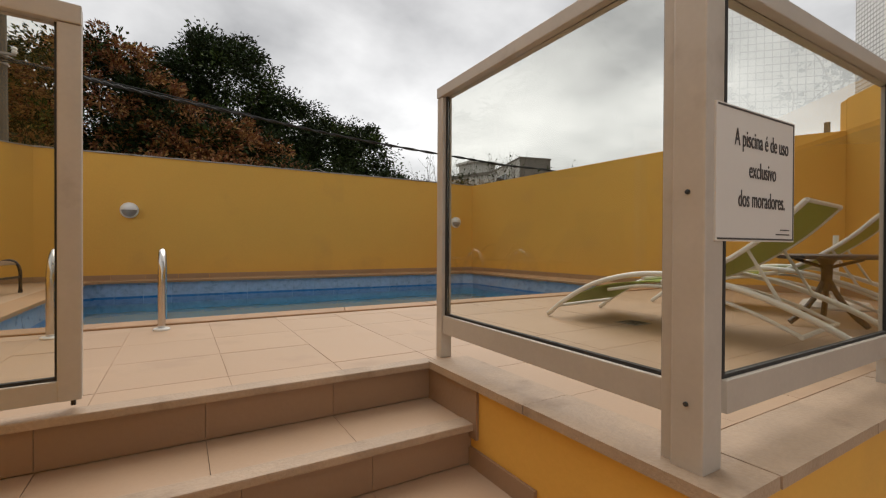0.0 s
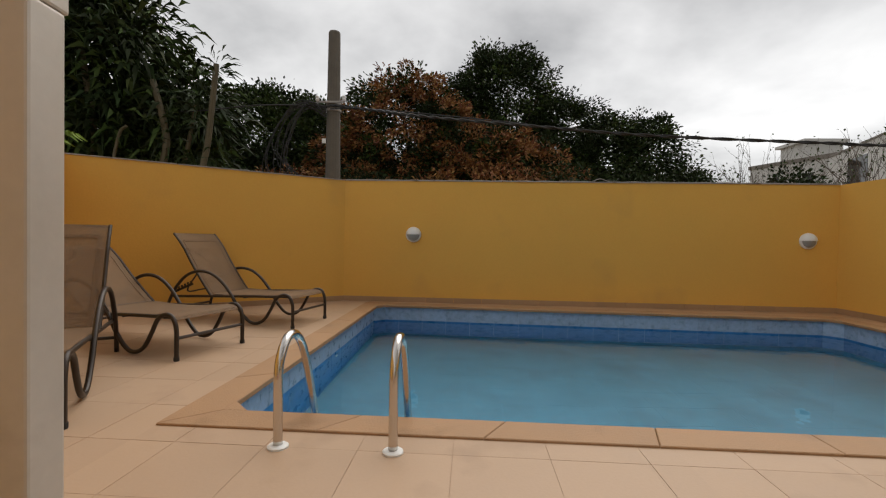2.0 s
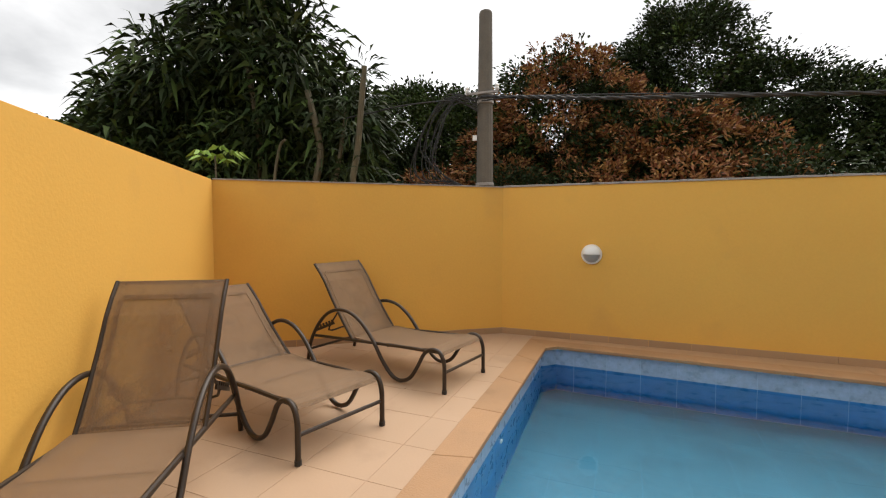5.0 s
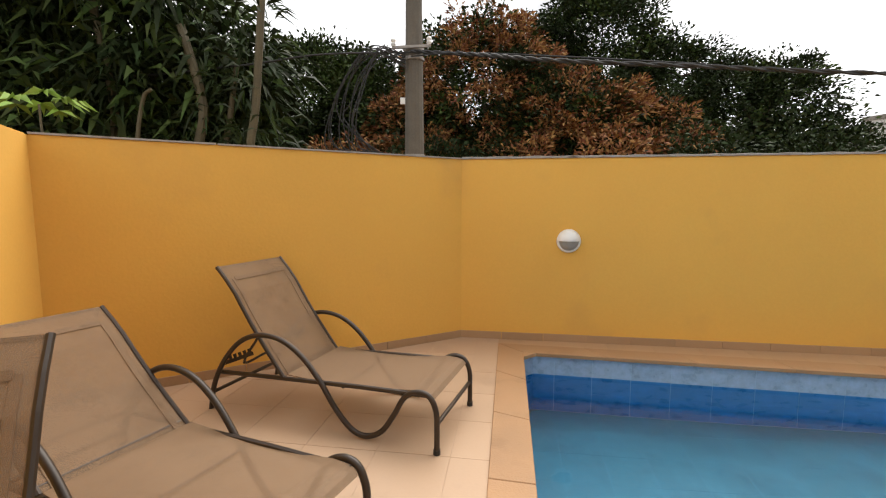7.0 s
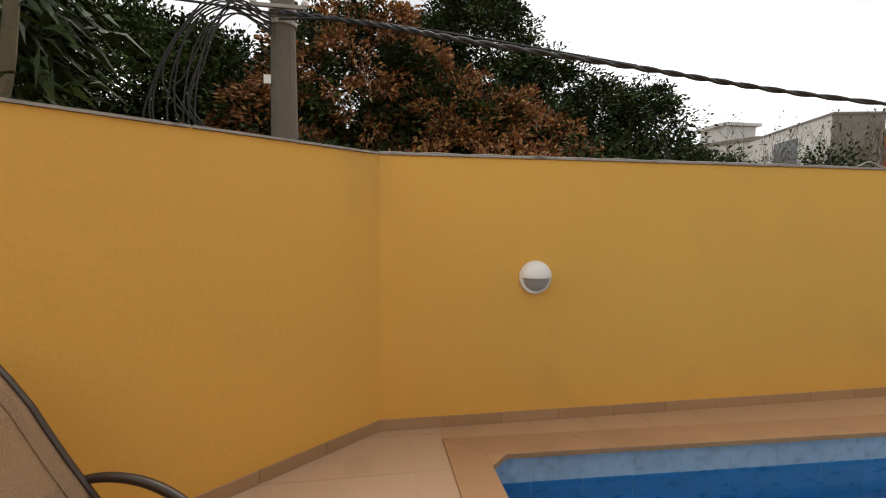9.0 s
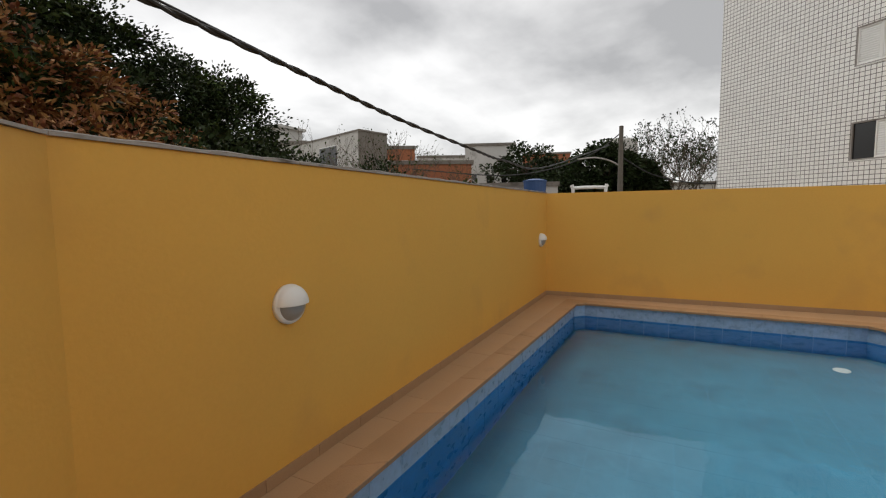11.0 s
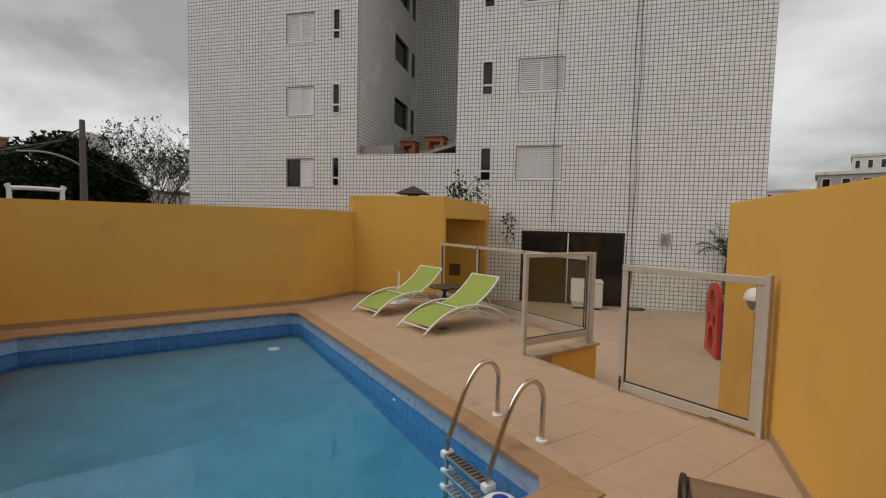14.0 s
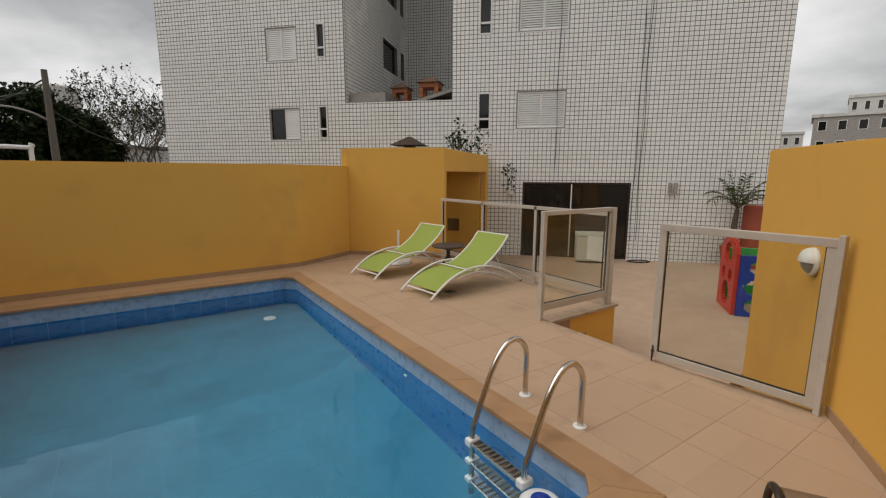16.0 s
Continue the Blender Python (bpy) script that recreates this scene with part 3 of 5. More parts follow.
# chamfered inner corners of the basin, each with a small triangular stone over it
for cx, cy, sx, sy in ((0, 0, 1, 1), (L_, 0, -1, 1), (*NE, -1, -1), (*NW, 1, -1)):
    for z0, z1, m in ((WATER_Z + 0.018, -0.024, M_PTILE), (-0.992, WATER_Z + 0.016, M_PDEEP)):
        part("corner_tile", prism(bm_new(), [(cx + sx * 0.001, cy + sy * 0.001), (cx + sx * 0.15, cy + sy * 0.001), (cx + sx * 0.001, cy + sy * 0.15)], z0, z1), m, pool)
    part("coping_stone", prism(bm_new(), [(cx + sx * LIP, cy + sy * LIP), (cx + sx * 0.17, cy + sy * LIP), (cx + sx * LIP, cy + sy * 0.17)], -0.022, 0.011), M_COPING, coping)


# ---------- the apartment building ----------
M_F = Matrix.Translation(FO) @ Matrix.Rotation(radians(43.5), 4, "Z")
building = thing("apartment_building", M_F, "white tiled apartment building with shuttered windows", "building", kind="structure")
TOPZ = 15.5
P_ = 0.118


def cells(s0, s1, z0, z1, holes):
    cs = sorted({s0, s1, *[v for h in holes for v in (h[0], h[1]) if s0 < v < s1]})
    cz = sorted({z0, z1, *[v for h in holes for v in (h[2], h[3]) if z0 < v < z1]})
    for a, b in zip(cs, cs[1:]):
        for c, d in zip(cz, cz[1:]):
            ms, mz = (a + b) / 2, (c + d) / 2
            if not any(h[0] < ms < h[1] and h[2] < mz < h[3] for h in holes):
                yield a, b, c, d


def tiled_panel(s0, s1, z0, z1, holes, frame_m, name, bands=()):
    """A wall panel of backing and raised ceramic tiles, in its own plane: x along, y out, z up."""
    bm = bm_new()
    for a, b, c, d in cells(s0, s1, z0, z1, holes):
        box(bm, (a, -0.2, c), (b, -0.004, d))
    back = part(name, bm, M_FGROUT, building)
    back.matrix_basis = frame_m
    verts, faces = [], []
    g, h = 0.0078, 0.007
    def add(x0, x1, z0_, z1_):
        if x1 - x0 < 0.012 or z1_ - z0_ < 0.012:
            return
        n, y = len(verts), -0.004
        verts.extend([(x0, y, z0_), (x1, y, z0_), (x1, y, z1_), (x0, y, z1_), (x0 + 0.003, y + h, z0_ + 0.003), (x1 - 0.003, y + h, z0_ + 0.003), (x1 - 0.003, y + h, z1_ - 0.003), (x0 + 0.003, y + h, z1_ - 0.003)])
        faces.extend([(n + 7, n + 6, n + 5, n + 4), (n + 4, n + 5, n + 1, n), (n + 5, n + 6, n + 2, n + 1), (n + 6, n + 7, n + 3, n + 2), (n + 7, n + 4, n, n + 3)])

    for i in range(math.ceil((s1 - s0) / P_)):
        for j in range(math.ceil((z1 - z0) / P_)):
            xa, za = s0 + i * P_ + g, z0 + j * P_ + g
            xb, zb = min(xa + P_ - 2 * g, s1), min(za + P_ - 2 * g, z1)
            hit = next((q for q in holes if q[0] < xb and q[1] > xa and q[2] < zb and q[3] > za), None)
            if hit is None:
                add(xa, xb, za, zb)
                continue
            add(xa, min(xb, hit[0]), za, zb)
            add(max(xa, hit[1]), xb, za, zb)
            xc, xd = max(xa, hit[0]), min(xb, hit[1])
            add(xc, xd, za, min(zb, hit[2]))
            add(xc, xd, max(za, hit[3]), zb)
    me = bpy.data.meshes.new("facade_tiles")
    me.from_pydata(verts, [], faces)
    me.materials.append(M_FTILE)
    ob = new("facade_tiles", me)
    ob.parent = building
    ob.matrix_basis = frame_m
    tagged(ob, kind="stuff")


def shutter_window(s0, s1, z0, z1, open_left=False):
    me = bm_new()
    fr = 0.035
    for lo, hi in (((s0, -0.1, z0), (s1, -0.012, z0 + fr)), ((s0, -0.1, z1 - fr), (s1, -0.012, z1)), ((s0, -0.1, z0 + fr), (s0 + fr, -0.012, z1 - fr)), ((s1 - fr, -0.1, z0 + fr), (s1, -0.012, z1 - fr))):
        box(me, lo, hi)
    # Frame is grey to stand in for the dark shadow line around the opening.
    w = part("window", me, M_CAP, building, "louvred aluminium window, frame greyed as its shadow outline")
    mid_ = (s0 + s1) / 2
    for k, (a, b) in enumerate(((s0 + fr, mid_ - 0.002), (mid_ + 0.002, s1 - fr))):
        if open_left and k == 1:
            part("pane", bbox((a, -0.08, z0 + fr), (b, -0.07, z1 - fr)), M_DGLASS, w)
            continue
        sb = bm_new()
        for lo, hi in (((a, -0.06, z0 + fr), (a + 0.03, -0.02, z1 - fr)), ((b - 0.03, -0.06, z0 + fr), (b, -0.02, z1 - fr)), ((a + 0.03, -0.06, z0 + fr), (b - 0.03, -0.02, z0 + fr + 0.03)), ((a + 0.03, -0.06, z1 - fr - 0.03), (b - 0.03, -0.02, z1 - fr))):
            box(sb, lo, hi)
        ns = 15
        for i in range(ns):
            zc = z0 + fr + 0.03 + (i + 0.5) * (z1 - z0 - 2 * fr - 0.06) / ns
            lb = sb
            vs = [lb.verts.new(c) for c in ((a + 0.03, -0.025, zc - 0.026), (b - 0.03, -0.025, zc - 0.026), (b - 0.03, -0.055, zc + 0.026), (a + 0.03, -0.055, zc + 0.026), (a + 0.03, -0.031, zc - 0.03), (b - 0.03, -0.031, zc - 0.03), (b - 0.03, -0.06, zc + 0.02), (a + 0.03, -0.06, zc + 0.02))]
            for q in ((0, 1, 2, 3), (7, 6, 5, 4), (0, 4, 5, 1), (2, 6, 7, 3)):
                lb.faces.new([vs[t] for t in q])
        part("shutter", sb, M_WHITE, w)
    # Flat dark sheet in place of the shadow along the window head.
    part("shadow_gap", bbox((s0, -0.06, z1), (s1, -0.06, z1 + 0.02)), M_FGROUT, w)
    part("window_sill", bbox((s0, -0.1, z0 - 0.025), (s1, 0.012, z0 - 0.001)), M_WHITE, w)


def small_window(s0, s1, z0, z1):
    me = bm_new()
    fr = 0.035
    zt = z0 + 0.27 * (z1 - z0)
    for lo, hi in (((s0, -0.1, z0), (s1, 0.02, z0 + fr)), ((s0, -0.1, z1 - fr), (s1, 0.02, z1)), ((s0, -0.1, z0 + fr), (s0 + fr, 0.02, z1 - fr)), ((s1 - fr, -0.1, z0 + fr), (s1, 0.02, z1 - fr)), ((s0 + fr, -0.1, zt), (s1 - fr, 0.01, zt + 0.05))):
        box(me, lo, hi)
    w = part("window", me, M_WHITE, building, "narrow white-framed window with dark glass")
    part("pane", bbox((s0 + fr, -0.07, zt + 0.05), (s1 - fr, -0.06, z1 - fr)), M_DGLASS, w)
    part("pane", bbox((s0 + fr, -0.075, z0 + fr), (s1 - fr, -0.065, zt)), M_DGLASS, w)


RR = [2.94 + 2.57 * k for k in range(5)]
LR = [2.72 + 2.38 * k for k in range(5)]
holes_r = [(0.18, 3.11, -0.73, 1.46)] + [(2.0, 3.36, z, z + 1.03) for z in RR] + [(4.09, 4.44, z, z + 1.02) for z in RR]
holes_l = [(10.03, 11.1, z, z + 0.98) for z in LR] + [(9.11, 9.4, z + 0.04, z + 1.02) for z in LR]
tiled_panel(-3.3, 5.2, -0.73, TOPZ, holes_r, Matrix(), "wall")
tiled_panel(8.5, 15.02, -0.73, TOPZ, holes_l, Matrix(), "wall")
tiled_panel(5.2, 8.5, -0.73, 3.8, [], Matrix(), "parapet")
# recess: left flank, back
side_m = Matrix.Translation((8.5, -6.4, 0)) @ Matrix.Rotation(radians(90), 4, "Z")
holes_s = [(6.4 - 5.2, 6.4 - 3.5, z, z + 1.05) for z in (5.6, 8.1, 10.6)] + [(0.3, 0.75, z, z + 1.05) for z in (5.6, 8.1, 10.6)]
tiled_panel(0.0, 6.39, 2.4, TOPZ, holes_s, side_m, "flank_wall")
for h in holes_s:
    pn = part("pane", bbox((h[0], -0.15, h[2]), (h[1], -0.12, h[3])), M_DGLASS, building)
    pn.matrix_basis = side_m
tiled_panel(5.2, 8.5, 2.4, TOPZ, [], Matrix.Translation((0, -6.4, 0)), "recess_wall")
part("recess_floor", bbox((5.2, -6.4, 2.3), (8.5, -0.2, 2.4)), M_CONC, building)
part("flank_wall", bbox((5.0, -6.4, 2.4), (5.19, -0.2, TOPZ)), M_FTILE, building)
part("end_wall", bbox((14.81, -8, -1.3), (15.01, -0.201, TOPZ)), M_FTILE, building)
part("end_wall", bbox((-3.29, -8, -1.3), (-3.09, -0.201, TOPZ)), M_FTILE, building)
# Added room surfaces behind the glazing, coloured dark as if unlit.
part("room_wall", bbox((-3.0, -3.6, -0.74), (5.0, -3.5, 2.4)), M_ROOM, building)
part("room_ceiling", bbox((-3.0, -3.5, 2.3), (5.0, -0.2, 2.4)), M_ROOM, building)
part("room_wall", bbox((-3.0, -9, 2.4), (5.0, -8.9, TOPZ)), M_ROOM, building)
part("roof", bbox((-3.3, -9, TOPZ), (15.01, -0.0, TOPZ + 0.2)), M_CONC, building)
for k, z in enumerate(RR):
    shutter_window(2.0, 3.36, z, z + 1.03)
    small_window(4.09, 4.44, z, z + 1.02)
for k, z in enumerate(LR):
    shutter_window(10.03, 11.1, z, z + 0.98, open_left=(k == 0))
    small_window(9.11, 9.4, z + 0.04, z + 1.02)
# grey awning slopes and brick chimneys in the recess
for s, d, nm in ((7.2, -1.6, 0.26), (6.05, -0.9, 0.3)):
    ch = thing("brick_chimney", M_F @ Matrix.Translation((s, d, 2.4)), "small red brick barbecue chimney with a tiled cap", "chimney", "brick chimneys")
    nb = 14
    for i in range(nb):
        bw = nm
        if nb - 4 <= i < nb - 1:
            for sx in (-1, 1):
                for sy in (-1, 1):
                    part("brick", bbox((sx * bw - (0.12 if sx > 0 else 0), sy * bw - (0.12 if sy > 0 else 0), i * 0.145), (sx * bw + (0.12 if sx < 0 else 0), sy * bw + (0.12 if sy < 0 else 0), i * 0.145 + 0.135)), M_BRICK, ch)
        else:
            part("brick_course", bbox((-bw, -bw, i * 0.145), (bw, bw, i * 0.145 + 0.135), 0.006), M_BRICK, ch)
    hb = bm_new()
    bmesh.ops.create_cone(hb, cap_ends=True, segments=4, radius1=nm * 1.75, radius2=0.05, depth=0.2)
    bmesh.ops.rotate(hb, verts=hb.verts[:], matrix=Matrix.Rotation(radians(45), 3, "Z"))
    for v in hb.verts:
        v.co.z += nb * 0.145 + 0.1
    part("cap", hb, M_ROOF, ch)
aw = bm_new()
prism(aw, [(5.2, -2.6), (6.9, -2.6), (6.9, -0.21), (5.2, -0.21)], 3.6, 3.7)
for v in aw.verts:
    v.co.z += (6.9 - v.co.x) * 0.28
part("lean_to_roof", aw, M_CAP, building)
part("lean_to_roof", bbox((7.3, -2.2, 3.4), (8.45, -0.21, 4.12)), M_CAP, building)
# sliding glass door
fb = bm_new()
for lo, hi in (((0.18, -0.1, 1.41), (3.11, -0.02, 1.46)), ((0.18, -0.1, -0.675), (0.23, -0.02, 1.41)), ((3.06, -0.1, -0.675), (3.11, -0.02, 1.41)), ((0.23, -0.1, -0.675), (3.06, -0.02, -0.645))):
    box(fb, lo, hi)
door = part("sliding_door", fb, M_BRONZE, building, "dark glass sliding door in a bronze frame")
part("mullion", bbox((1.73, -0.09, -0.645), (1.76, -0.02, 1.41)), M_WHITE, door)
for a, b, y in ((0.23, 1.73, -0.07), (1.76, 3.06, -0.06)):
    part("pane", bbox((a, y, -0.645), (b, y + 0.008, 1.41)), M_DGLASS, door)
fr = thing("freezer", M_F @ Matrix.Translation((1.2, 0.45, TERR)), "cream enamel chest freezer outside the glass door", "freezer")
part("body", bbox((-0.4, -0.3, 0.05), (0.4, 0.3, 0.72), 0.03), M_FRIDGE, fr)
part("lid", bbox((-0.41, -0.31, 0.725), (0.41, 0.31, 0.8), 0.02), M_FRIDGE, fr)
part("foot", bbox((-0.36, -0.26, 0), (0.36, 0.26, 0.05)), M_BLACK, fr)
wl_ = thing("wall_lantern", M_F @ Matrix.Translation((-0.86, 0.0, 1.15)), "white double wall lantern on the tiled facade", "lamp")
part("plate", bbox((-0.13, 0.0, 0), (0.13, 0.03, 0.36), 0.008), M_WHITE, wl_)
for x in (-0.07, 0.07):
    part("cylinder", lathe(bm_new(), [(0.045, 0.02), (0.05, 0.05), (0.05, 0.3), (0.04, 0.33)], 12, (x, 0.07, 0)), M_CAP, wl_)
for s, zt, seed_ in ((0.12, TOPZ, 1), (-0.02, TOPZ, 3), (2.24, TOPZ, 2)):
    pts = [(s + 0.02 * math.sin(k * 1.3 + seed_), 0.03, zt - k * 0.6) for k in range(28) if zt - k * 0.6 > (-0.65 if s < 1 else 1.45)]
    cb_ = tagged(new("facade_cable"), "thin dark cable hanging down the tiled facade", "cable", "facade cables")
    cb_.matrix_basis = M_F
    part("wire", tube(bm_new(), smooth_path(pts, 3), 0.008, 5), M_WIRE, cb_)
coil = thing("cable_coil", M_F @ Matrix.Translation((-0.1, 0.3, TERR)), "loose coil of black cable on the terrace", "cable")
part("loop", tube(bm_new(), [(0.28 * math.cos(k * 0.5) * (1 + 0.2 * math.sin(k)), 0.16 * math.sin(k * 0.5), 0.015 + 0.004 * (k % 5)) for k in range(38)], 0.013, 5), M_WIRE, coil)


# ---------- glass railing and gate ----------
def rail_panel(name, a, b, z0, z1, label, top=0.05, bottom=0.085, posts=(1, 1), post=(0.05, 0.05), group="glass railing panels", feet=0.0):
    """A framed glass panel from a to b: posts at its ends, rails and a pane."""
    a, b = Vector((*a, 0)), Vector((*b, 0))
    d = b - a
    ln = d.length
    m = Matrix.Translation(a) @ Matrix.Rotation(math.atan2(d.y, d.x), 4, "Z")
    ob = thing(name, m, label, "railing", group)
    pw, pd = post
    if posts[0]:
        part("post", bbox((-pw / 2, -pd / 2, feet), (pw / 2, pd / 2, z1 - top - 0.002), 0.003), M_ALU, ob)
    if posts[1]:
        part("post", bbox((ln - pw / 2, -pd / 2, feet), (ln + pw / 2, pd / 2, z1 - top - 0.002), 0.003), M_ALU, ob)
    x0, x1 = (pw / 2 if posts[0] else 0.03), ln - (pw / 2 if posts[1] else 0.03)
    part("top_rail", bbox((-pw / 2, -0.032, z1 - top), (ln + pw / 2, 0.032, z1), 0.004), M_ALU, ob)
    part("bottom_rail", bbox((x0, -0.022, z0), (x1, 0.022, z0 + bottom), 0.004), M_ALU, ob)
    for xx in (x0, x1 - 0.012):
        part("gasket", bbox((xx, -0.009, z0 + bottom), (xx + 0.012, 0.009, z1 - top)), M_BLACK, ob)
    part("gasket", bbox((x0 + 0.012, -0.009, z0 + bottom), (x1 - 0.012, 0.009, z0 + bottom + 0.01)), M_BLACK, ob)
    gl = part("pane", bbox((x0 + 0.012, -0.003, z0 + bottom + 0.01), (x1 - 0.012, 0.003, z1 - top)), M_GLASS, ob)
    gl.visible_shadow = False
    return ob


A_, B_ = (2.225, -1.745), (2.205, -2.92)
rail_panel("glass_railing", B_, A_, 0.115, 1.285, "aluminium framed glass railing beside the steps", posts=(1, 1), post=(0.05, 0.055))
bp = thing("corner_post", Matrix.Translation((2.2, -2.97, 0.0)), "thick aluminium corner post with bolts", "post")
part("shaft", bbox((-0.04, -0.04, 0.0), (0.04, 0.04, 1.28), 0.006), M_ALU, bp)
for z in (0.16, 0.66):
    b_ = part("bolt", lathe(bm_new(), [(0.006, 0.0), (0.006, 0.004), (0.003, 0.006)], 8), M_BLACK, bp)
    b_.matrix_basis = Matrix.Translation((-0.04, 0.0, z)) @ Matrix.Rotation(radians(-90), 4, "Y")
for xa, xb, lst in ((2.27, 3.52, 0), (3.52, 4.79, 0), (4.79, 6.06, 1)):
    rail_panel("glass_railing", (xa, -2.97), (xb, -2.97), 0.115, 1.215, "aluminium framed glass railing at the deck edge", posts=(0, 1))

GA, GB_ = (-0.3, -1.87), (0.84, -1.77)
gate = rail_panel("glass_gate", GB_, GA, 0.04, 1.275, "aluminium framed glass gate standing shut", top=0.06, bottom=0.065, posts=(0, 0), group="gates")
gl_ = (Vector(GA) - Vector(GB_)).length
for x0, x1 in ((-0.025, 0.035), (gl_ - 0.035, gl_ + 0.03)):
    part("stile", bbox((x0, -0.026, 0.04), (x1, 0.026, 1.214), 0.004), M_ALU, gate)
for z in (0.2, 0.95):
    part("hinge", bbox((gl_ + 0.03, -0.03, z), (gl_ + 0.055, 0.03, z + 0.1), 0.004), M_BLACK, gate)
part("drop_bolt", tube(bm_new(), [(0.0, -0.035, 0.01), (0.0, -0.035, 0.16)], 0.007, 8), M_BRONZE, gate)
part("bolt_knob", lathe(bm_new(), [(0.004, 0.0), (0.014, 0.008), (0.014, 0.016), (0.004, 0.024)], 10, (0.0, -0.035, 0.095)), M_BRONZE, gate)
gp = thing("gate_post", Matrix.Translation((-0.24, -1.875, 0.0)) @ Matrix.Rotation(radians(-5), 4, "Z"), "aluminium gate post fixed to the yellow wall", "post")
part("shaft", bbox((-0.125, -0.028, 0.0), (-0.085, 0.028, 1.3), 0.004), M_ALU, gp)

# notice on the railing beside the loungers
sign = thing("notice_board", Matrix.Translation((2.195, -3.015, 0.545)), "white notice board with dark lettering on the railing", "sign")
SW, SH = 0.395, 0.325
part("board", bbox((0, 0, 0), (SW, 0.006, SH), 0.001), M_SIGN, sign)
brd = bm_new()
for lo, hi in (((0.006, -0.0015, 0.004), (SW - 0.006, 0.0, 0.008)), ((0.006, -0.0015, SH - 0.008), (SW - 0.006, 0.0, SH - 0.004)), ((SW - 0.009, -0.0015, 0.008), (SW - 0.006, 0.0, SH - 0.008))):
    box(brd, lo, hi)
part("border", brd, M_INK, sign)


def lettering(body, size, x, z, parent):
    cu = bpy.data.curves.new("lettering", "FONT")
    cu.body, cu.size, cu.align_x, cu.extrude = body, size, "CENTER", 0.0006
    tmp = bpy.data.objects.new("lettering", cu)
    scene.collection.objects.link(tmp)
    me = bpy.data.meshes.new_from_object(tmp.evaluated_get(bpy.context.evaluated_depsgraph_get()))
    bpy.data.objects.remove(tmp)
    me.materials.append(M_INK)
    ob = new("lettering", me)
    ob.parent = parent
    ob.matrix_basis = Matrix.Translation((x, -0.0012, z)) @ Matrix.Rotation(radians(90), 4, "X") @ Matrix.Diagonal((0.8, 1.25, 1, 1))
    ob["label"] = "dark printed words"


lettering("A piscina é de uso", 0.047, SW / 2 + 0.02, 0.232, sign)
lettering("exclusivo", 0.047, SW / 2 + 0.02, 0.158, sign)
lettering("dos moradores.", 0.047, SW / 2 + 0.02, 0.085, sign)
for k, w in enumerate((0.05, 0.075)):
    part("small_print", bbox((SW - 0.03 - w, -0.0012, 0.03 - k * 0.012), (SW - 0.03, -0.0002, 0.033 - k * 0.012)), M_INK, sign)


# ---------- pool ladder ----------
ladder = thing("pool_ladder", Matrix.Translation((0.51, -0.325, 0.0)), "polished steel pool ladder with curved handrails", "ladder")
prof = [(0, 0, 0), (0, 0.0, 0.2), (0, 0.0, 0.34), (0, 0.03, 0.42), (0, 0.1, 0.48), (0, 0.19, 0.475), (0, 0.27, 0.41), (0, 0.34, 0.3), (0, 0.42, 0.12), (0, 0.48, -0.03), (0, 0.515, -0.12), (0, 0.52, -0.3), (0, 0.52, -0.9)]
for x in (0.0, 0.525):
    part("handrail", tube(bm_new(), [Vector(p) + Vector((x, 0, 0)) for p in smooth_path(prof, 5)], 0.021, 12), M_STEEL, ladder, smooth=True)
    part("flange", lathe(bm_new(), [(0.047, 0.0), (0.047, 0.008), (0.04, 0.013), (0.024, 0.015)], 20, (x, 0, 0)), M_WHITE, ladder, "white base ring")
for z in (-0.2, -0.45, -0.7):
    stp = part("step", bbox((0.03, 0.47, z - 0.012), (0.495, 0.56, z + 0.012), 0.006), M_STEEL, ladder)
    for k in range(9):
        part("tread_rib", bbox((0.06 + k * 0.045, 0.478, z + 0.0125), (0.075 + k * 0.045, 0.552, z + 0.017)), M_POLE, stp)
    for x in (0.0, 0.525):
        part("bracket", bbox((x - 0.032, 0.465, z - 0.03), (x + 0.032, 0.565, z + 0.024), 0.012), M_WHITE, ladder, "white plastic bracket")
chl = thing("chlorine_floater", Matrix.Translation((0.34, 0.22, WATER_Z - 0.03)), "white and blue floating chlorine dispenser in the water", "pool float")
part("ring", lathe(bm_new(), [(0.07, -0.06), (0.13, -0.02), (0.135, 0.02), (0.115, 0.045), (0.08, 0.05), (0.06, 0.045)], 28), M_WHITE, chl, smooth=True)
part("cap", lathe(bm_new(), [(0.062, 0.046), (0.062, 0.062), (0.03, 0.066), (0.028, 0.085), (0.02, 0.088)], 20), M_BLUE, chl, "blue screw cap")


dr = thing("floor_drain", Matrix.Translation((3.85, -1.6, 0.0)), "small dark square floor drain grate in the deck", "drain")
part("frame", bbox((-0.085, -0.085, 0.001), (0.085, 0.085, 0.004)), M_CAP, dr)
for k in range(6):
    part("slot", bbox((-0.07, -0.066 + k * 0.024, 0.0042), (0.07, -0.054 + k * 0.024, 0.006)), M_BLACK, dr)


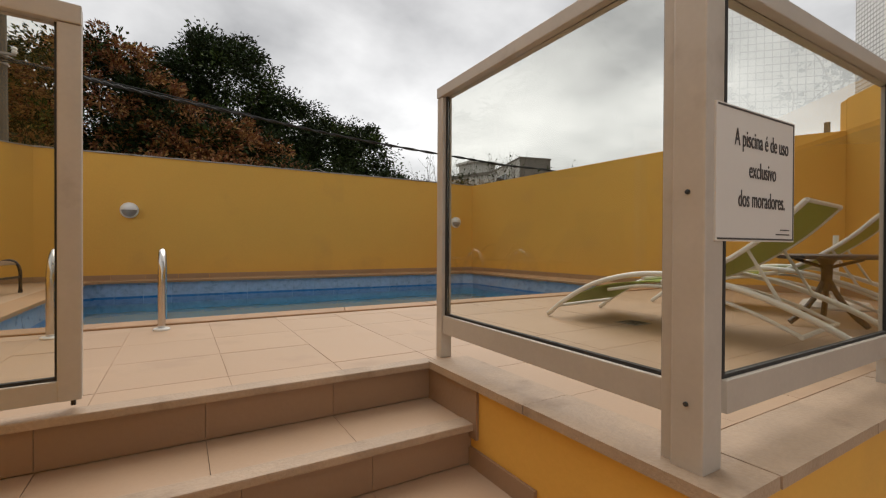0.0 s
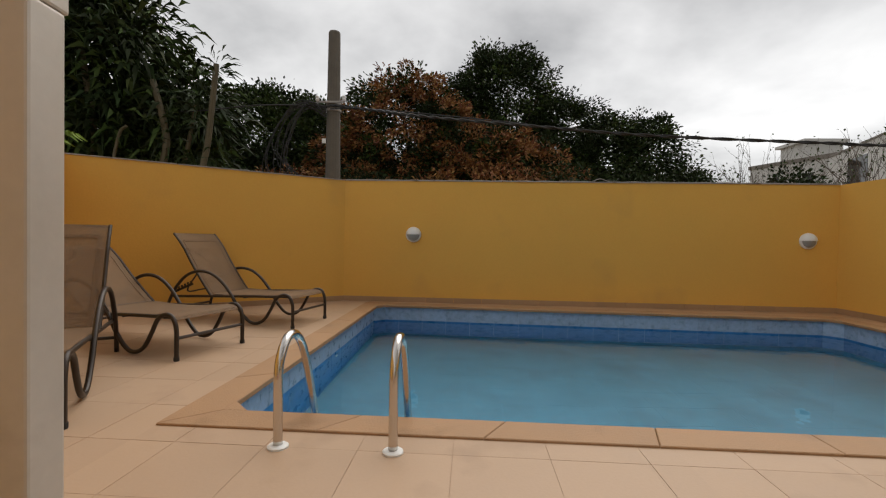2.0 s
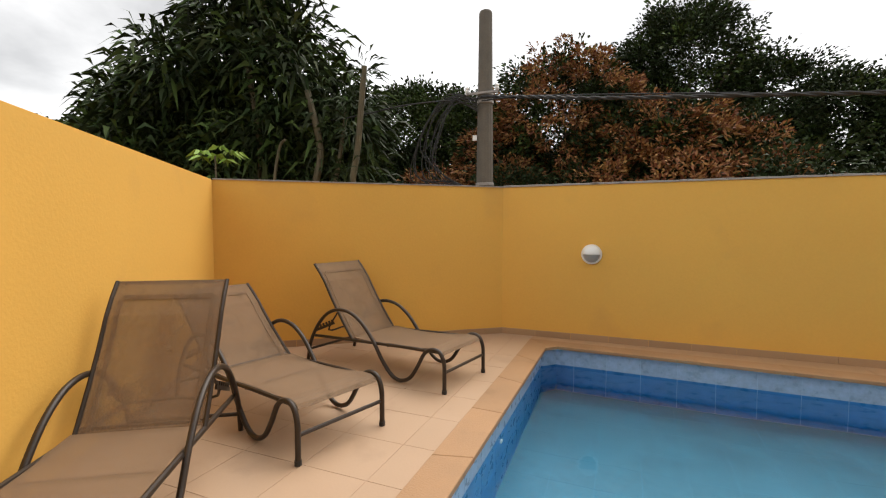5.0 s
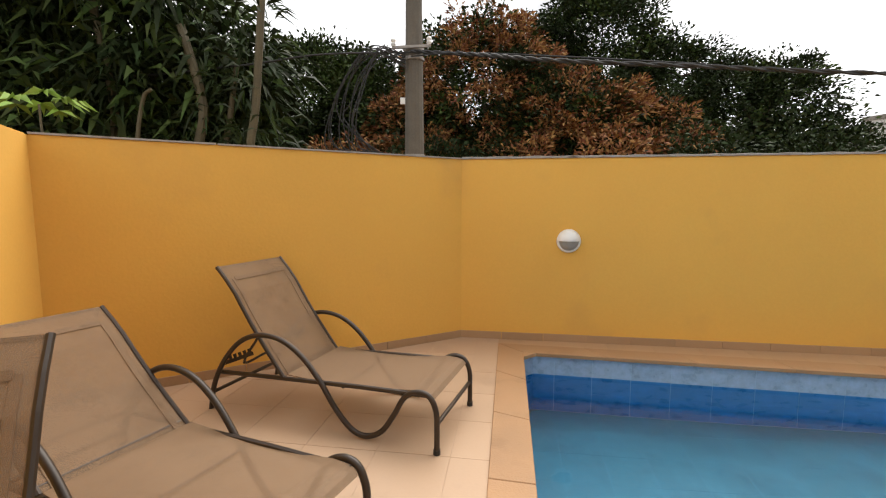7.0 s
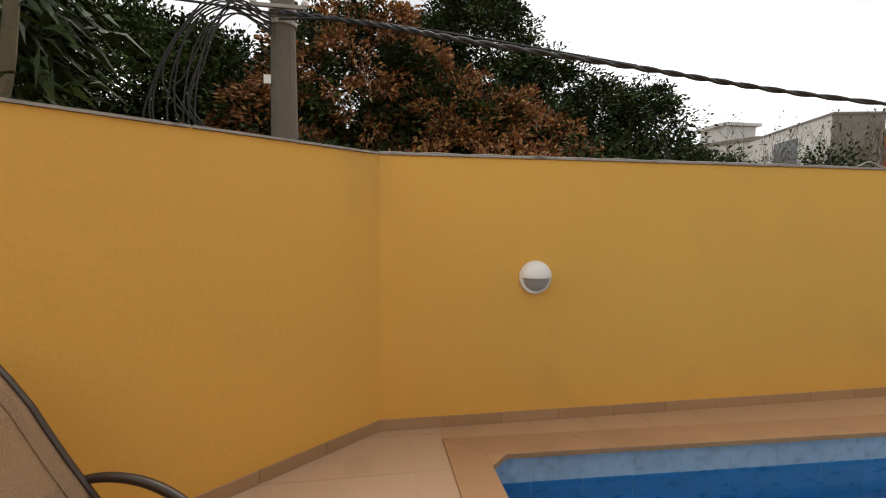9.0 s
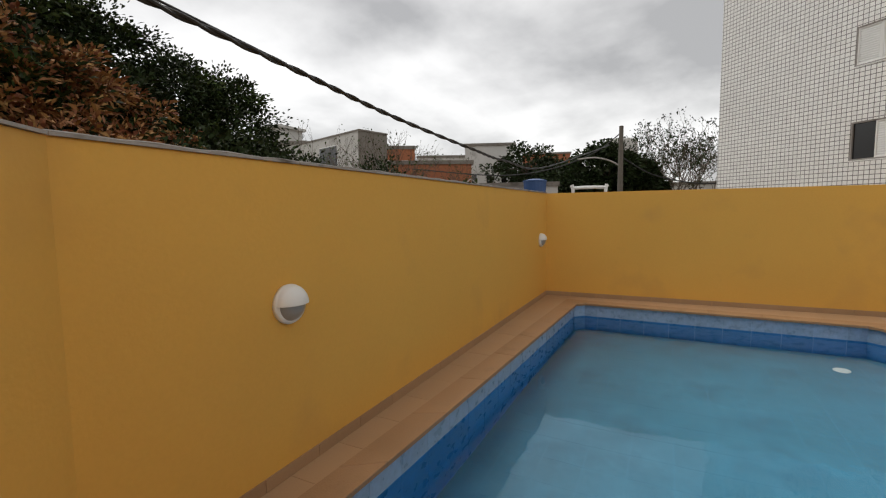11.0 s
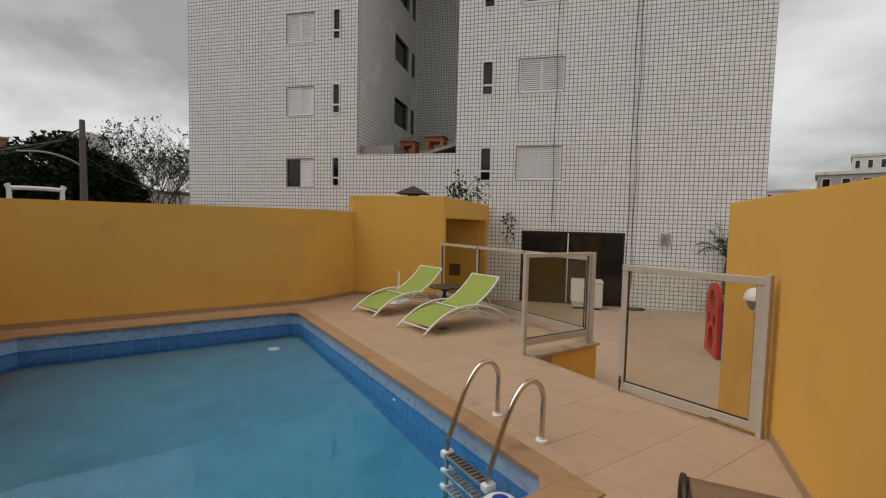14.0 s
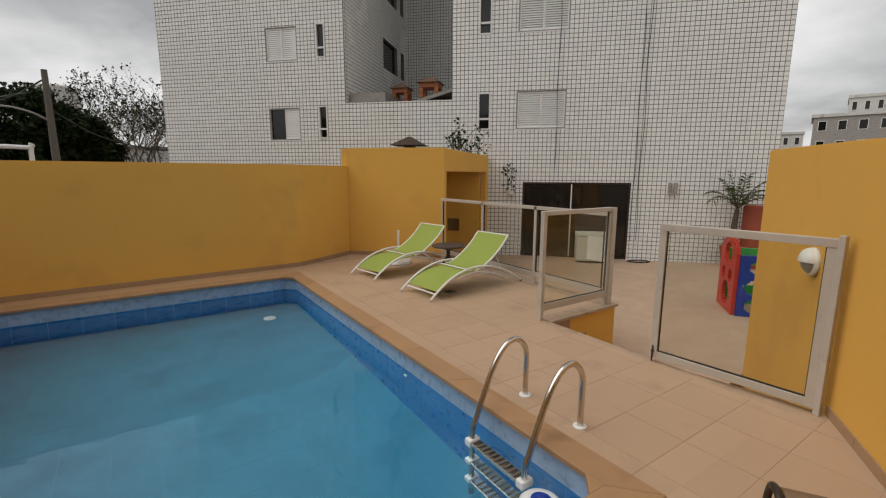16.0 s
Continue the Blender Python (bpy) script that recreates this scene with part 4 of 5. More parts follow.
# ---------- round bulkhead wall lamps ----------
def wall_lamp(m, group="bulkhead lamps", label="white round bulkhead lamp with a half-hood on the yellow wall"):
    ob = thing("wall_lamp", m, label, "lamp", group)
    part("body", lathe(bm_new(), [(0.115, 0.0), (0.118, 0.02), (0.112, 0.035), (0.1, 0.04)], 28), M_WHITE, ob, smooth=True)
    lens = [(0.1 * math.cos(a), 0.02 + 0.075 * math.sin(a)) for a in [i * math.pi / 2 / 6 for i in range(6)]] + [(0.004, 0.095)]
    part("lens", lathe(bm_new(), lens, 28), M_LENS, ob, "grey frosted lens", smooth=True)
    hb = bm_new()
    rows = []
    for i in range(9):
        el = i / 8 * math.pi / 2
        row = []
        for k in range(17):
            az = k / 16 * math.pi
            r = 0.112 * math.cos(el)
            row.append(hb.verts.new((r * math.cos(az), r * math.sin(az) + 0.002, 0.03 + 0.085 * math.sin(el))))
        rows.append(row)
    for a, b in zip(rows, rows[1:]):
        for k in range(16):
            hb.faces.new((a[k], a[k + 1], b[k + 1], b[k]))
    part("hood", hb, M_WHITE, ob, "white half-round hood", smooth=True)
    return ob


# lamp local y is up, z is out of the wall
def lamp_pose(x, y, z, nx, ny):
    n = Vector((nx, ny, 0)).normalized()
    up = Vector((0, 0, 1))
    right = up.cross(n)
    return Matrix(((right.x, up.x, n.x, x), (right.y, up.y, n.y, y), (right.z, up.z, n.z, z), (0, 0, 0, 1)))


lamp1 = wall_lamp(lamp_pose(0.486, 4.475, 1.035, 0, -1))
copy_thing(lamp1, lamp_pose(6.22, 4.475, 1.035, 0, -1))
wn_ = Vector((WEND[0] - HINGE[0], WEND[1] - HINGE[1])).normalized()
copy_thing(lamp1, lamp_pose(HINGE[0] + wn_.x * 0.61, HINGE[1] + wn_.y * 0.61, 1.01, -wn_.y, wn_.x))


# ---------- brown sling loungers ----------
def brown_lounger(angle):
    ob = thing("sun_lounger", Matrix(), "", "sun lounger", "brown sun loungers")
    W = 0.325
    side = [(0, 0, 0), (0, 0, 0.14), (0.005, 0, 0.25), (0.045, 0, 0.33), (0.12, 0, 0.345), (0.2, 0, 0.3), (0.27, 0, 0.18), (0.35, 0, 0.07), (0.45, 0, 0.025), (0.55, 0, 0.05), (0.66, 0, 0.16), (0.77, 0, 0.32),
            (0.9, 0, 0.46), (1.05, 0, 0.545), (1.22, 0, 0.56), (1.38, 0, 0.5), (1.52, 0, 0.36), (1.62, 0, 0.18), (1.66, 0, 0)]
    for y in (-W, W):
        part("leg_frame", tube(bm_new(), [p + Vector((0, y, 0)) for p in smooth_path(side, 5)], 0.017, 8), M_BRONZE, ob, smooth=True)
        part("side_rail", tube(bm_new(), [(0.06, y * 0.93, 0.325), (0.5, y * 0.93, 0.312), (1.1, y * 0.93, 0.285), (1.57, y * 0.93, 0.262)], 0.015, 8), M_BRONZE, ob)
        part("foot_cap", lathe(bm_new(), [(0.019, 0.0), (0.021, 0.004), (0.021, 0.03)], 10, (0, y, 0)), M_BLACK, ob)
        teeth = bm_new()
        box(teeth, (1.3, y * 0.86 - 0.006, 0.3), (1.58, y * 0.86 + 0.006, 0.325))
        for k in range(6):
            box(teeth, (1.31 + k * 0.045, y * 0.86 - 0.006, 0.325), (1.328 + k * 0.045, y * 0.86 + 0.006, 0.35))
        bmesh.ops.rotate(teeth, verts=teeth.verts[:], cent=(1.57, 0, 0.3), matrix=Matrix.Rotation(radians(22), 3, "Y"))
        part("ratchet", teeth, M_BRONZE, ob, "toothed backrest support")
    part("cross_bar", tube(bm_new(), [(0.004, -W, 0.17), (0.004, W, 0.17)], 0.013, 8), M_BRONZE, ob)
    part("cross_bar", tube(bm_new(), [(0.62, -W * 0.93, 0.295), (0.62, W * 0.93, 0.295)], 0.012, 8), M_BRONZE, ob)
    part("cross_bar", tube(bm_new(), [(1.635, -W, 0.12), (1.635, W, 0.12)], 0.013, 8), M_BRONZE, ob)
    part("cross_bar", tube(bm_new(), [(1.1, -W * 0.93, 0.28), (1.1, W * 0.93, 0.28)], 0.012, 8), M_BRONZE, ob)
    seat = [(0.025, 0, 0.305), (0.045, 0, 0.328), (0.08, 0, 0.34), (0.15, 0, 0.343)] + [(x, 0, 0.34 - 0.02 * math.sin((x - 0.15) / 0.88 * math.pi) - 0.03 * (x - 0.15)) for x in (0.3, 0.45, 0.6, 0.75, 0.9, 1.03)]
    part("seat", ribbon(bm_new(), seat, W * 0.93, 0.006), M_SLING, ob, "taut brown mesh seat", smooth=False)
    a = radians(angle)
    hx, hz, L = 1.06, 0.295, 0.84
    back = []
    for i in range(9):
        t = i / 8
        sag = -0.02 * math.sin(t * math.pi)
        curl = 0.05 * max(0, t - 0.8) / 0.2
        x = hx + (L * t) * math.cos(a) - sag * math.sin(a) + curl * math.sin(a)
        z = hz + (L * t) * math.sin(a) + sag * math.cos(a) - curl * math.cos(a) * 0.4
        back.append((x, 0, z))
    bo = part("backrest", ribbon(bm_new(), back, W * 0.9, 0.007), M_SLING, ob, "tilted brown mesh backrest")
    for y in (-W * 0.93, W * 0.93):
        part("back_tube", tube(bm_new(), [(x, y, z) for x, _, z in back], 0.013, 8), M_BRONZE, bo)
    for t in (0.03, 0.985):
        q = Vector(back[0]).lerp(Vector(back[-1]), t)
        part("back_bar", tube(bm_new(), [(q.x + 0.012, -W * 0.93, q.z), (q.x + 0.012, W * 0.93, q.z)], 0.011, 8), M_BRONZE, bo)
    for y in (-W * 0.76, W * 0.76):
        part("hem", ribbon(bm_new(), [(x - 0.006 * math.sin(a), y, z + 0.006 * math.cos(a)) for x, _, z in back[:-1]], 0.014, 0.003), M_SLING, bo, "doubled seam of the mesh")
    q = back[7]
    part("hem", ribbon(bm_new(), [(q[0] - 0.008, y, q[2] + 0.004) for y in (-W * 0.74, 0, W * 0.74)], 0.014, 0.003, Vector((math.cos(a), 0, math.sin(a)))), M_SLING, bo, "doubled seam of the mesh")
    mz = Vector(back[3])
    part("support_loop", tube(bm_new(), smooth_path([(mz.x + 0.02, -W * 0.8, mz.z), (1.42, -W * 0.8, 0.33), (1.45, 0, 0.32), (1.42, W * 0.8, 0.33), (mz.x + 0.02, W * 0.8, mz.z)], 4), 0.009, 6), M_BRONZE, bo)
    return ob


def lounger_pose(front, axis):
    a = math.atan2(axis[1], axis[0])
    return Matrix.Translation((*front, 0)) @ Matrix.Rotation(a, 4, "Z")


for front, axis, ang, lab in (((-0.42, 2.575), (-0.98, 0.2), 56, "brown mesh sun lounger with bronze frame in the wall corner"),
                              ((-0.755, 1.258), (-0.96, 0.28), 41, "brown mesh sun lounger with its back lowered a little"),
                              ((-0.87, -0.42), (-0.54, 0.84), 61, "brown mesh sun lounger with upright back near the gate")):
    lo_ = brown_lounger(ang)
    lo_.matrix_basis = lounger_pose(front, axis)
    lo_["label"] = lab


# ---------- lime green loungers ----------
def green_lounger():
    ob = thing("sun_lounger", Matrix(), "lime green mesh lounger with white arched frame", "sun lounger", "green sun loungers")
    W = 0.34
    arch = [(0, 0, 0.015), (0.16, 0, 0.14), (0.4, 0, 0.275), (0.7, 0, 0.355), (1.0, 0, 0.36), (1.3, 0, 0.3), (1.6, 0, 0.18), (1.88, 0, 0.015)]
    low = [(0.5, 0, 0.24), (0.75, 0, 0.285), (1.0, 0, 0.275), (1.3, 0, 0.2), (1.55, 0, 0.09)]
    for y in (-W, W):
        part("side_frame", tube(bm_new(), [p + Vector((0, y, 0)) for p in smooth_path(arch, 5)], 0.017, 8), M_WFRAME, ob, smooth=True)
        part("lower_arch", tube(bm_new(), [p + Vector((0, y * 0.96, 0)) for p in smooth_path(low, 4)], 0.011, 8), M_WFRAME, ob, smooth=True)
        part("foot_cap", lathe(bm_new(), [(0.02, 0.0), (0.022, 0.012), (0.018, 0.03)], 10, (1.88, y, 0)), M_BLACK, ob)
    for x, z in ((0.1, 0.09), (0.75, 0.33), (1.55, 0.09)):
        part("cross_bar", tube(bm_new(), [(x, -W, z), (x, W, z)], 0.012, 8), M_WFRAME, ob)
    seat = [Vector((x, 0, z)) for x, z in ((0.14, 0.115), (0.25, 0.185), (0.4, 0.25), (0.55, 0.285), (0.7, 0.305), (0.84, 0.315))]
    part("seat", ribbon(bm_new(), seat, W * 0.95, 0.007), M_GREEN, ob, "lime mesh seat")
    back = smooth_path([(0.86, 0, 0.315), (1.0, 0, 0.345), (1.2, 0, 0.45), (1.4, 0, 0.6), (1.56, 0, 0.765)], 4)
    bo = part("backrest", ribbon(bm_new(), back, W * 0.92, 0.008), M_GREEN, ob, "lime mesh backrest raised high")
    for y in (-W * 0.95, W * 0.95):
        part("back_tube", tube(bm_new(), [(p.x, y, p.z) for p in back], 0.014, 8), M_WFRAME, bo)
        part("back_strut", tube(bm_new(), [(1.3, y * 0.9, 0.52), (1.45, y * 0.9, 0.25)], 0.009, 8), M_WFRAME, bo)
    part("back_bar", tube(bm_new(), [(back[-1].x, -W * 0.95, back[-1].z), (back[-1].x, W * 0.95, back[-1].z)], 0.012, 8), M_WFRAME, bo)
    return ob


gl1 = green_lounger()
gl1.matrix_basis = lounger_pose((3.9, -1.03), (0.113, -0.993))
copy_thing(gl1, lounger_pose((5.37, -0.89), (0.15, -0.988)))

# ---------- side table, parasol base ----------
tbl = thing("side_table", Matrix.Translation((4.92, -2.31, 0)), "small round dark side table between the green loungers", "table")
part("tabletop", lathe(bm_new(), [(0.27, 0.455), (0.285, 0.462), (0.285, 0.48), (0.275, 0.487)], 36), M_RATTAN, tbl)
part("column", lathe(bm_new(), [(0.06, 0.453), (0.035, 0.42), (0.03, 0.3), (0.035, 0.24)], 14), M_BRONZE, tbl)
for k in range(3):
    a = k * 2 * math.pi / 3 + 0.4
    c, s = math.cos(a), math.sin(a)
    part("leg", tube(bm_new(), smooth_path([(0.02 * c, 0.02 * s, 0.3), (0.07 * c, 0.07 * s, 0.2), (0.15 * c, 0.15 * s, 0.09), (0.23 * c, 0.23 * s, 0.02)], 4), 0.018, 8), M_BRONZE, tbl)
    part("arm", tube(bm_new(), [(0.03 * c, 0.03 * s, 0.4), (0.2 * c, 0.2 * s, 0.456)], 0.012, 6), M_BRONZE, tbl)
pb_ = thing("parasol_base", Matrix.Translation((6.1, -1.98, 0)), "white parasol base with a short tube", "parasol base")
part("plate", lathe(bm_new(), [(0.24, 0.0), (0.25, 0.02), (0.22, 0.06), (0.06, 0.08)], 28), M_WHITE, pb_)
part("tube", lathe(bm_new(), [(0.03, 0.08), (0.03, 0.3), (0.022, 0.3), (0.022, 0.64)], 14), M_WHITE, pb_)

# ---------- play cube on the terrace ----------
toy = thing("play_cube", Matrix.Translation((1.98, -6.2, TERR)) @ Matrix.Rotation(math.atan2(-0.70, 0.54), 4, "Z"), "red, blue and yellow plastic toddler climbing cube", "play equipment")


def holed_panel(name, w, h, holes, material, m, arch=False):
    """A thick plastic panel with round holes, arched on top if asked."""
    bm = bm_new()
    n = 24
    nx, nz = 34, 44
    t = 0.06
    grid = {}
    for i in range(nx):
        for j in range(nz):
            x, z = (i + 0.5) * w / nx, (j + 0.5) * h / nz
            if any((x - hx) ** 2 / rx ** 2 + (z - hz) ** 2 / rz ** 2 < 1 for hx, hz, rx, rz in holes):
                continue
            if arch and z > h - 0.3 and ((x - w / 2) / (w / 2)) ** 2 + ((z - h + 0.3) / 0.3) ** 2 > 1:
                continue
            grid[i, j] = 1
    vs = {}

    def v(i, j, k):
        if (i, j, k) not in vs:
            vs[i, j, k] = bm.verts.new((i * w / nx, k * t - t / 2, j * h / nz))
        return vs[i, j, k]
    for i, j in grid:
        bm.faces.new((v(i, j, 0), v(i + 1, j, 0), v(i + 1, j + 1, 0), v(i, j + 1, 0)))
        bm.faces.new((v(i, j + 1, 1), v(i + 1, j + 1, 1), v(i + 1, j, 1), v(i, j, 1)))
        for (di, dj), (p, q) in (((-1, 0), ((0, 0), (0, 1))), ((1, 0), ((1, 1), (1, 0))), ((0, -1), ((1, 0), (0, 0))), ((0, 1), ((0, 1), (1, 1)))):
            if (i + di, j + dj) not in grid:
                bm.faces.new((v(i + p[0], j + p[1], 0), v(i + q[0], j + q[1], 0), v(i + q[0], j + q[1], 1), v(i + p[0], j + p[1], 1)))
    bmesh.ops.smooth_vert(bm, verts=bm.verts[:], factor=0.5, use_axis_x=True, use_axis_y=False, use_axis_z=True)
    bmesh.ops.recalc_face_normals(bm, faces=bm.faces[:])
    ob = part(name, bm, material, toy)
    ob.matrix_basis = m
    return ob


RZ = lambda d: Matrix.Rotation(radians(d), 4, "Z")
holed_panel("red_panel", 0.88, 1.32, [(0.44, 1.02, 0.2, 0.17), (0.25, 0.65, 0.1, 0.1), (0.63, 0.65, 0.1, 0.1), (0.44, 0.3, 0.18, 0.22)], M_RED, Matrix(), True)
holed_panel("blue_panel", 0.88, 1.05, [(0.25, 0.84, 0.1, 0.1), (0.25, 0.5, 0.15, 0.12), (0.3, 0.18, 0.18, 0.12), (0.64, 0.6, 0.14, 0.14)], M_BLUE, RZ(-90) @ Matrix.Translation((0.03, 0, 0)))
holed_panel("yellow_panel", 0.88, 1.25, [(0.44, 0.7, 0.2, 0.2), (0.44, 0.25, 0.15, 0.15)], M_YPL, Matrix.Translation((0, -0.9, 0)), True)
holed_panel("green_panel", 0.88, 1.05, [(0.44, 0.55, 0.2, 0.2)], M_GPL, Matrix.Translation((0.88, 0, 0)) @ RZ(-90) @ Matrix.Translation((0.03, 0, 0)))


# ---------- plants ----------
def leaf_mesh(name, centers, dirs, length, width, rng, droop=0.25):
    """Many leaves in one mesh: each a folded blade from its base."""
    n = len(centers)
    d = dirs / np.linalg.norm(dirs, axis=1, keepdims=True)
    rnd = rng.normal(size=(n, 3))
    s = np.cross(d, rnd)
    s /= np.linalg.norm(s, axis=1, keepdims=True) + 1e-9
    ln = length * rng.uniform(0.6, 1.3, (n, 1))
    wd = width * rng.uniform(0.7, 1.2, (n, 1))
    tip = centers + d * ln
    tip[:, 2] -= (ln * droop)[:, 0]
    midp = centers + d * ln * 0.45
    v = np.stack([centers, midp + s * wd, tip, midp - s * wd], 1).reshape(-1, 3)
    me = bpy.data.meshes.new(name)
    me.vertices.add(4 * n)
    me.vertices.foreach_set("co", v.astype(np.float32).ravel())
    me.loops.add(4 * n)
    me.loops.foreach_set("vertex_index", np.arange(4 * n, dtype=np.int32))
    me.polygons.add(n)
    me.polygons.foreach_set("loop_start", np.arange(0, 4 * n, 4, dtype=np.int32))
    me.polygons.foreach_set("loop_total", np.full(n, 4, dtype=np.int32))
    me.update()
    me.validate()
    return me


def crown(parent, name, blobs, per, clump, length, width, material, seed, label="", droop=0.25):
    """Leaves gathered in clumps over the outside of several blobs (x, y, z, rx, ry, rz, clumps)."""
    rng = np.random.default_rng(seed)
    cs, ds = [], []
    for bx, by, bz, rx, ry, rz, k in blobs:
        u = rng.normal(size=(k, 3))
        u /= np.linalg.norm(u, axis=1, keepdims=True)
        r = rng.uniform(0.45, 1.0, (k, 1)) ** 0.5 * rng.uniform(0.84, 1.04, (k, 1))
        cc = np.array([bx, by, bz]) + u * r * np.array([rx, ry, rz])
        for c, uu in zip(cc, u):
            m = int(per * rng.uniform(0.5, 1.4))
            off = np.clip(rng.normal(size=(m, 3)), -1.5, 1.5) * clump * np.array([1, 1, 0.7]) * rng.uniform(0.6, 1.3)
            cs.append(c + off)
            ds.append(off / clump + uu * 0.9 + rng.normal(size=(m, 3)) * 0.5 + np.array([0, 0, 0.35]))
    cs, ds = np.concatenate(cs), np.concatenate(ds)
    me = leaf_mesh(name, cs, ds, length, width, rng, droop)
    me.materials.append(material)
    ob = new(name, me)
    ob.parent = parent
    if label:
        ob["label"] = label
    return ob


def trunk_and_limbs(parent, base, top, r, limbs, seed, material=None):
    rng = random.Random(seed)
    base, top = Vector(base), Vector(top)
    pts = [base.lerp(top, t) + Vector((rng.uniform(-0.08, 0.08), rng.uniform(-0.08, 0.08), 0)) for t in (0, 0.25, 0.5, 0.75, 1)]
    part("trunk", tube(bm_new(), smooth_path(pts, 3), r, 9, r * 0.45), material or M_BARK, parent)
    for e in limbs:
        e = Vector(e)
        s = base.lerp(top, rng.uniform(0.45, 0.95))
        m = s.lerp(e, 0.5) + Vector((0, 0, 0.25))
        part("limb", tube(bm_new(), smooth_path([s, m, e], 4), r * 0.4, 6, r * 0.08), material or M_BARK, parent)


def tree(name, at, blobs, label, parts_, seed, r=0.2):
    """parts_: (mesh name, material, leaves a clump, clump size, leaf length, width, share of clumps, label)."""
    ob = thing(name, Matrix.Translation((at[0], at[1], -1.35)), label, "tree")
    loc = [(b[0] - at[0], b[1] - at[1], b[2] + 1.35, *b[3:]) for b in blobs]
    hi = max(loc, key=lambda b: b[2])
    trunk_and_limbs(ob, (0, 0, 0), (hi[0] * 0.6, hi[1] * 0.6, hi[2]), r, [(b[0] + sx * b[3] * 0.6, b[1] - 0.3 * b[4], b[2] + 0.3 * b[5]) for b in loc for sx in (-1, 0.1, 1)], seed)
    for i, (nm, m, per, cl, ll, lw, share, lab) in enumerate(parts_):
        fwd = 0.4 if nm == "orange_leaves" else 0.0
        bl = [(b[0], b[1] - fwd, *b[2:6], max(3, int(b[6] * share))) for b in loc]
        crown(ob, nm, bl, per, cl, ll, lw, m, seed * 7 + i, lab)
    return ob


# The second, darker leaf set paints the shade inside this crown.
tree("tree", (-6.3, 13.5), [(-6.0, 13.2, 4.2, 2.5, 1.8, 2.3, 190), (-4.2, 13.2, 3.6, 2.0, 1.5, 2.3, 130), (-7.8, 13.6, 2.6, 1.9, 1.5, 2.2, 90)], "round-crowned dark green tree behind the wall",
     [("crown", M_LEAF2, 110, 0.26, 0.14, 0.036, 1.0, ""), ("dark_leaves", M_LEAF, 60, 0.3, 0.17, 0.045, 0.7, "leaves coloured darker as the crown's shaded inside")], 11, 0.2)
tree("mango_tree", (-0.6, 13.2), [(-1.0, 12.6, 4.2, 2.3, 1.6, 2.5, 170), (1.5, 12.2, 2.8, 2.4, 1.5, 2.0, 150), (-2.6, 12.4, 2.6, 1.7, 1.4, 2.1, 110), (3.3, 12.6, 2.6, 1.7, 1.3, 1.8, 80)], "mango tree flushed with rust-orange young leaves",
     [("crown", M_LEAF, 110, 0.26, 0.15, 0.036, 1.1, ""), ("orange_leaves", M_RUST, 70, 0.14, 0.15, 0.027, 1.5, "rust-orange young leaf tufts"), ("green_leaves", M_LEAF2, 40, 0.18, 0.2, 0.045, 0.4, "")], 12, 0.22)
tree("tree", (2.6, 15.5), [(2.5, 15.2, 5.9, 2.3, 1.9, 2.6, 190), (4.6, 15.4, 4.8, 1.7, 1.5, 2.2, 100), (0.9, 15.2, 5.0, 1.6, 1.5, 2.0, 90), (3.2, 15.0, 3.2, 2.8, 1.8, 2.4, 120)], "tall dark green tree with a ragged crown",
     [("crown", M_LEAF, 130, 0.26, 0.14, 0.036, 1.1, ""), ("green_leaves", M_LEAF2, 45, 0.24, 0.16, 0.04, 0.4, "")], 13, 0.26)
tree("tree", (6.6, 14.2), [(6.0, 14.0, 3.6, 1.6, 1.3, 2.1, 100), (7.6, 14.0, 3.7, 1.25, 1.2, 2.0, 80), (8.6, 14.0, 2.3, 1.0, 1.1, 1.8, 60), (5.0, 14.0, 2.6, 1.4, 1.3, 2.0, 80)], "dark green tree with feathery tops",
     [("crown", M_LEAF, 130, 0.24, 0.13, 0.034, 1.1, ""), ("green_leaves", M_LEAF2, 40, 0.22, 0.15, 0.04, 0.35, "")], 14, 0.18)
# Its darker leaves carry the crown's inner shade in their colour.
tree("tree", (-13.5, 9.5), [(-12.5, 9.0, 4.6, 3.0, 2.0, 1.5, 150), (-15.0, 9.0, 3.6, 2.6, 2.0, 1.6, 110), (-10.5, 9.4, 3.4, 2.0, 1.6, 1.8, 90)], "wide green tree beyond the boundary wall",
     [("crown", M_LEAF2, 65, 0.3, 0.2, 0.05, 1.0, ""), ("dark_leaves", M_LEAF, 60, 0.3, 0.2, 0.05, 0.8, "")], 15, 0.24)

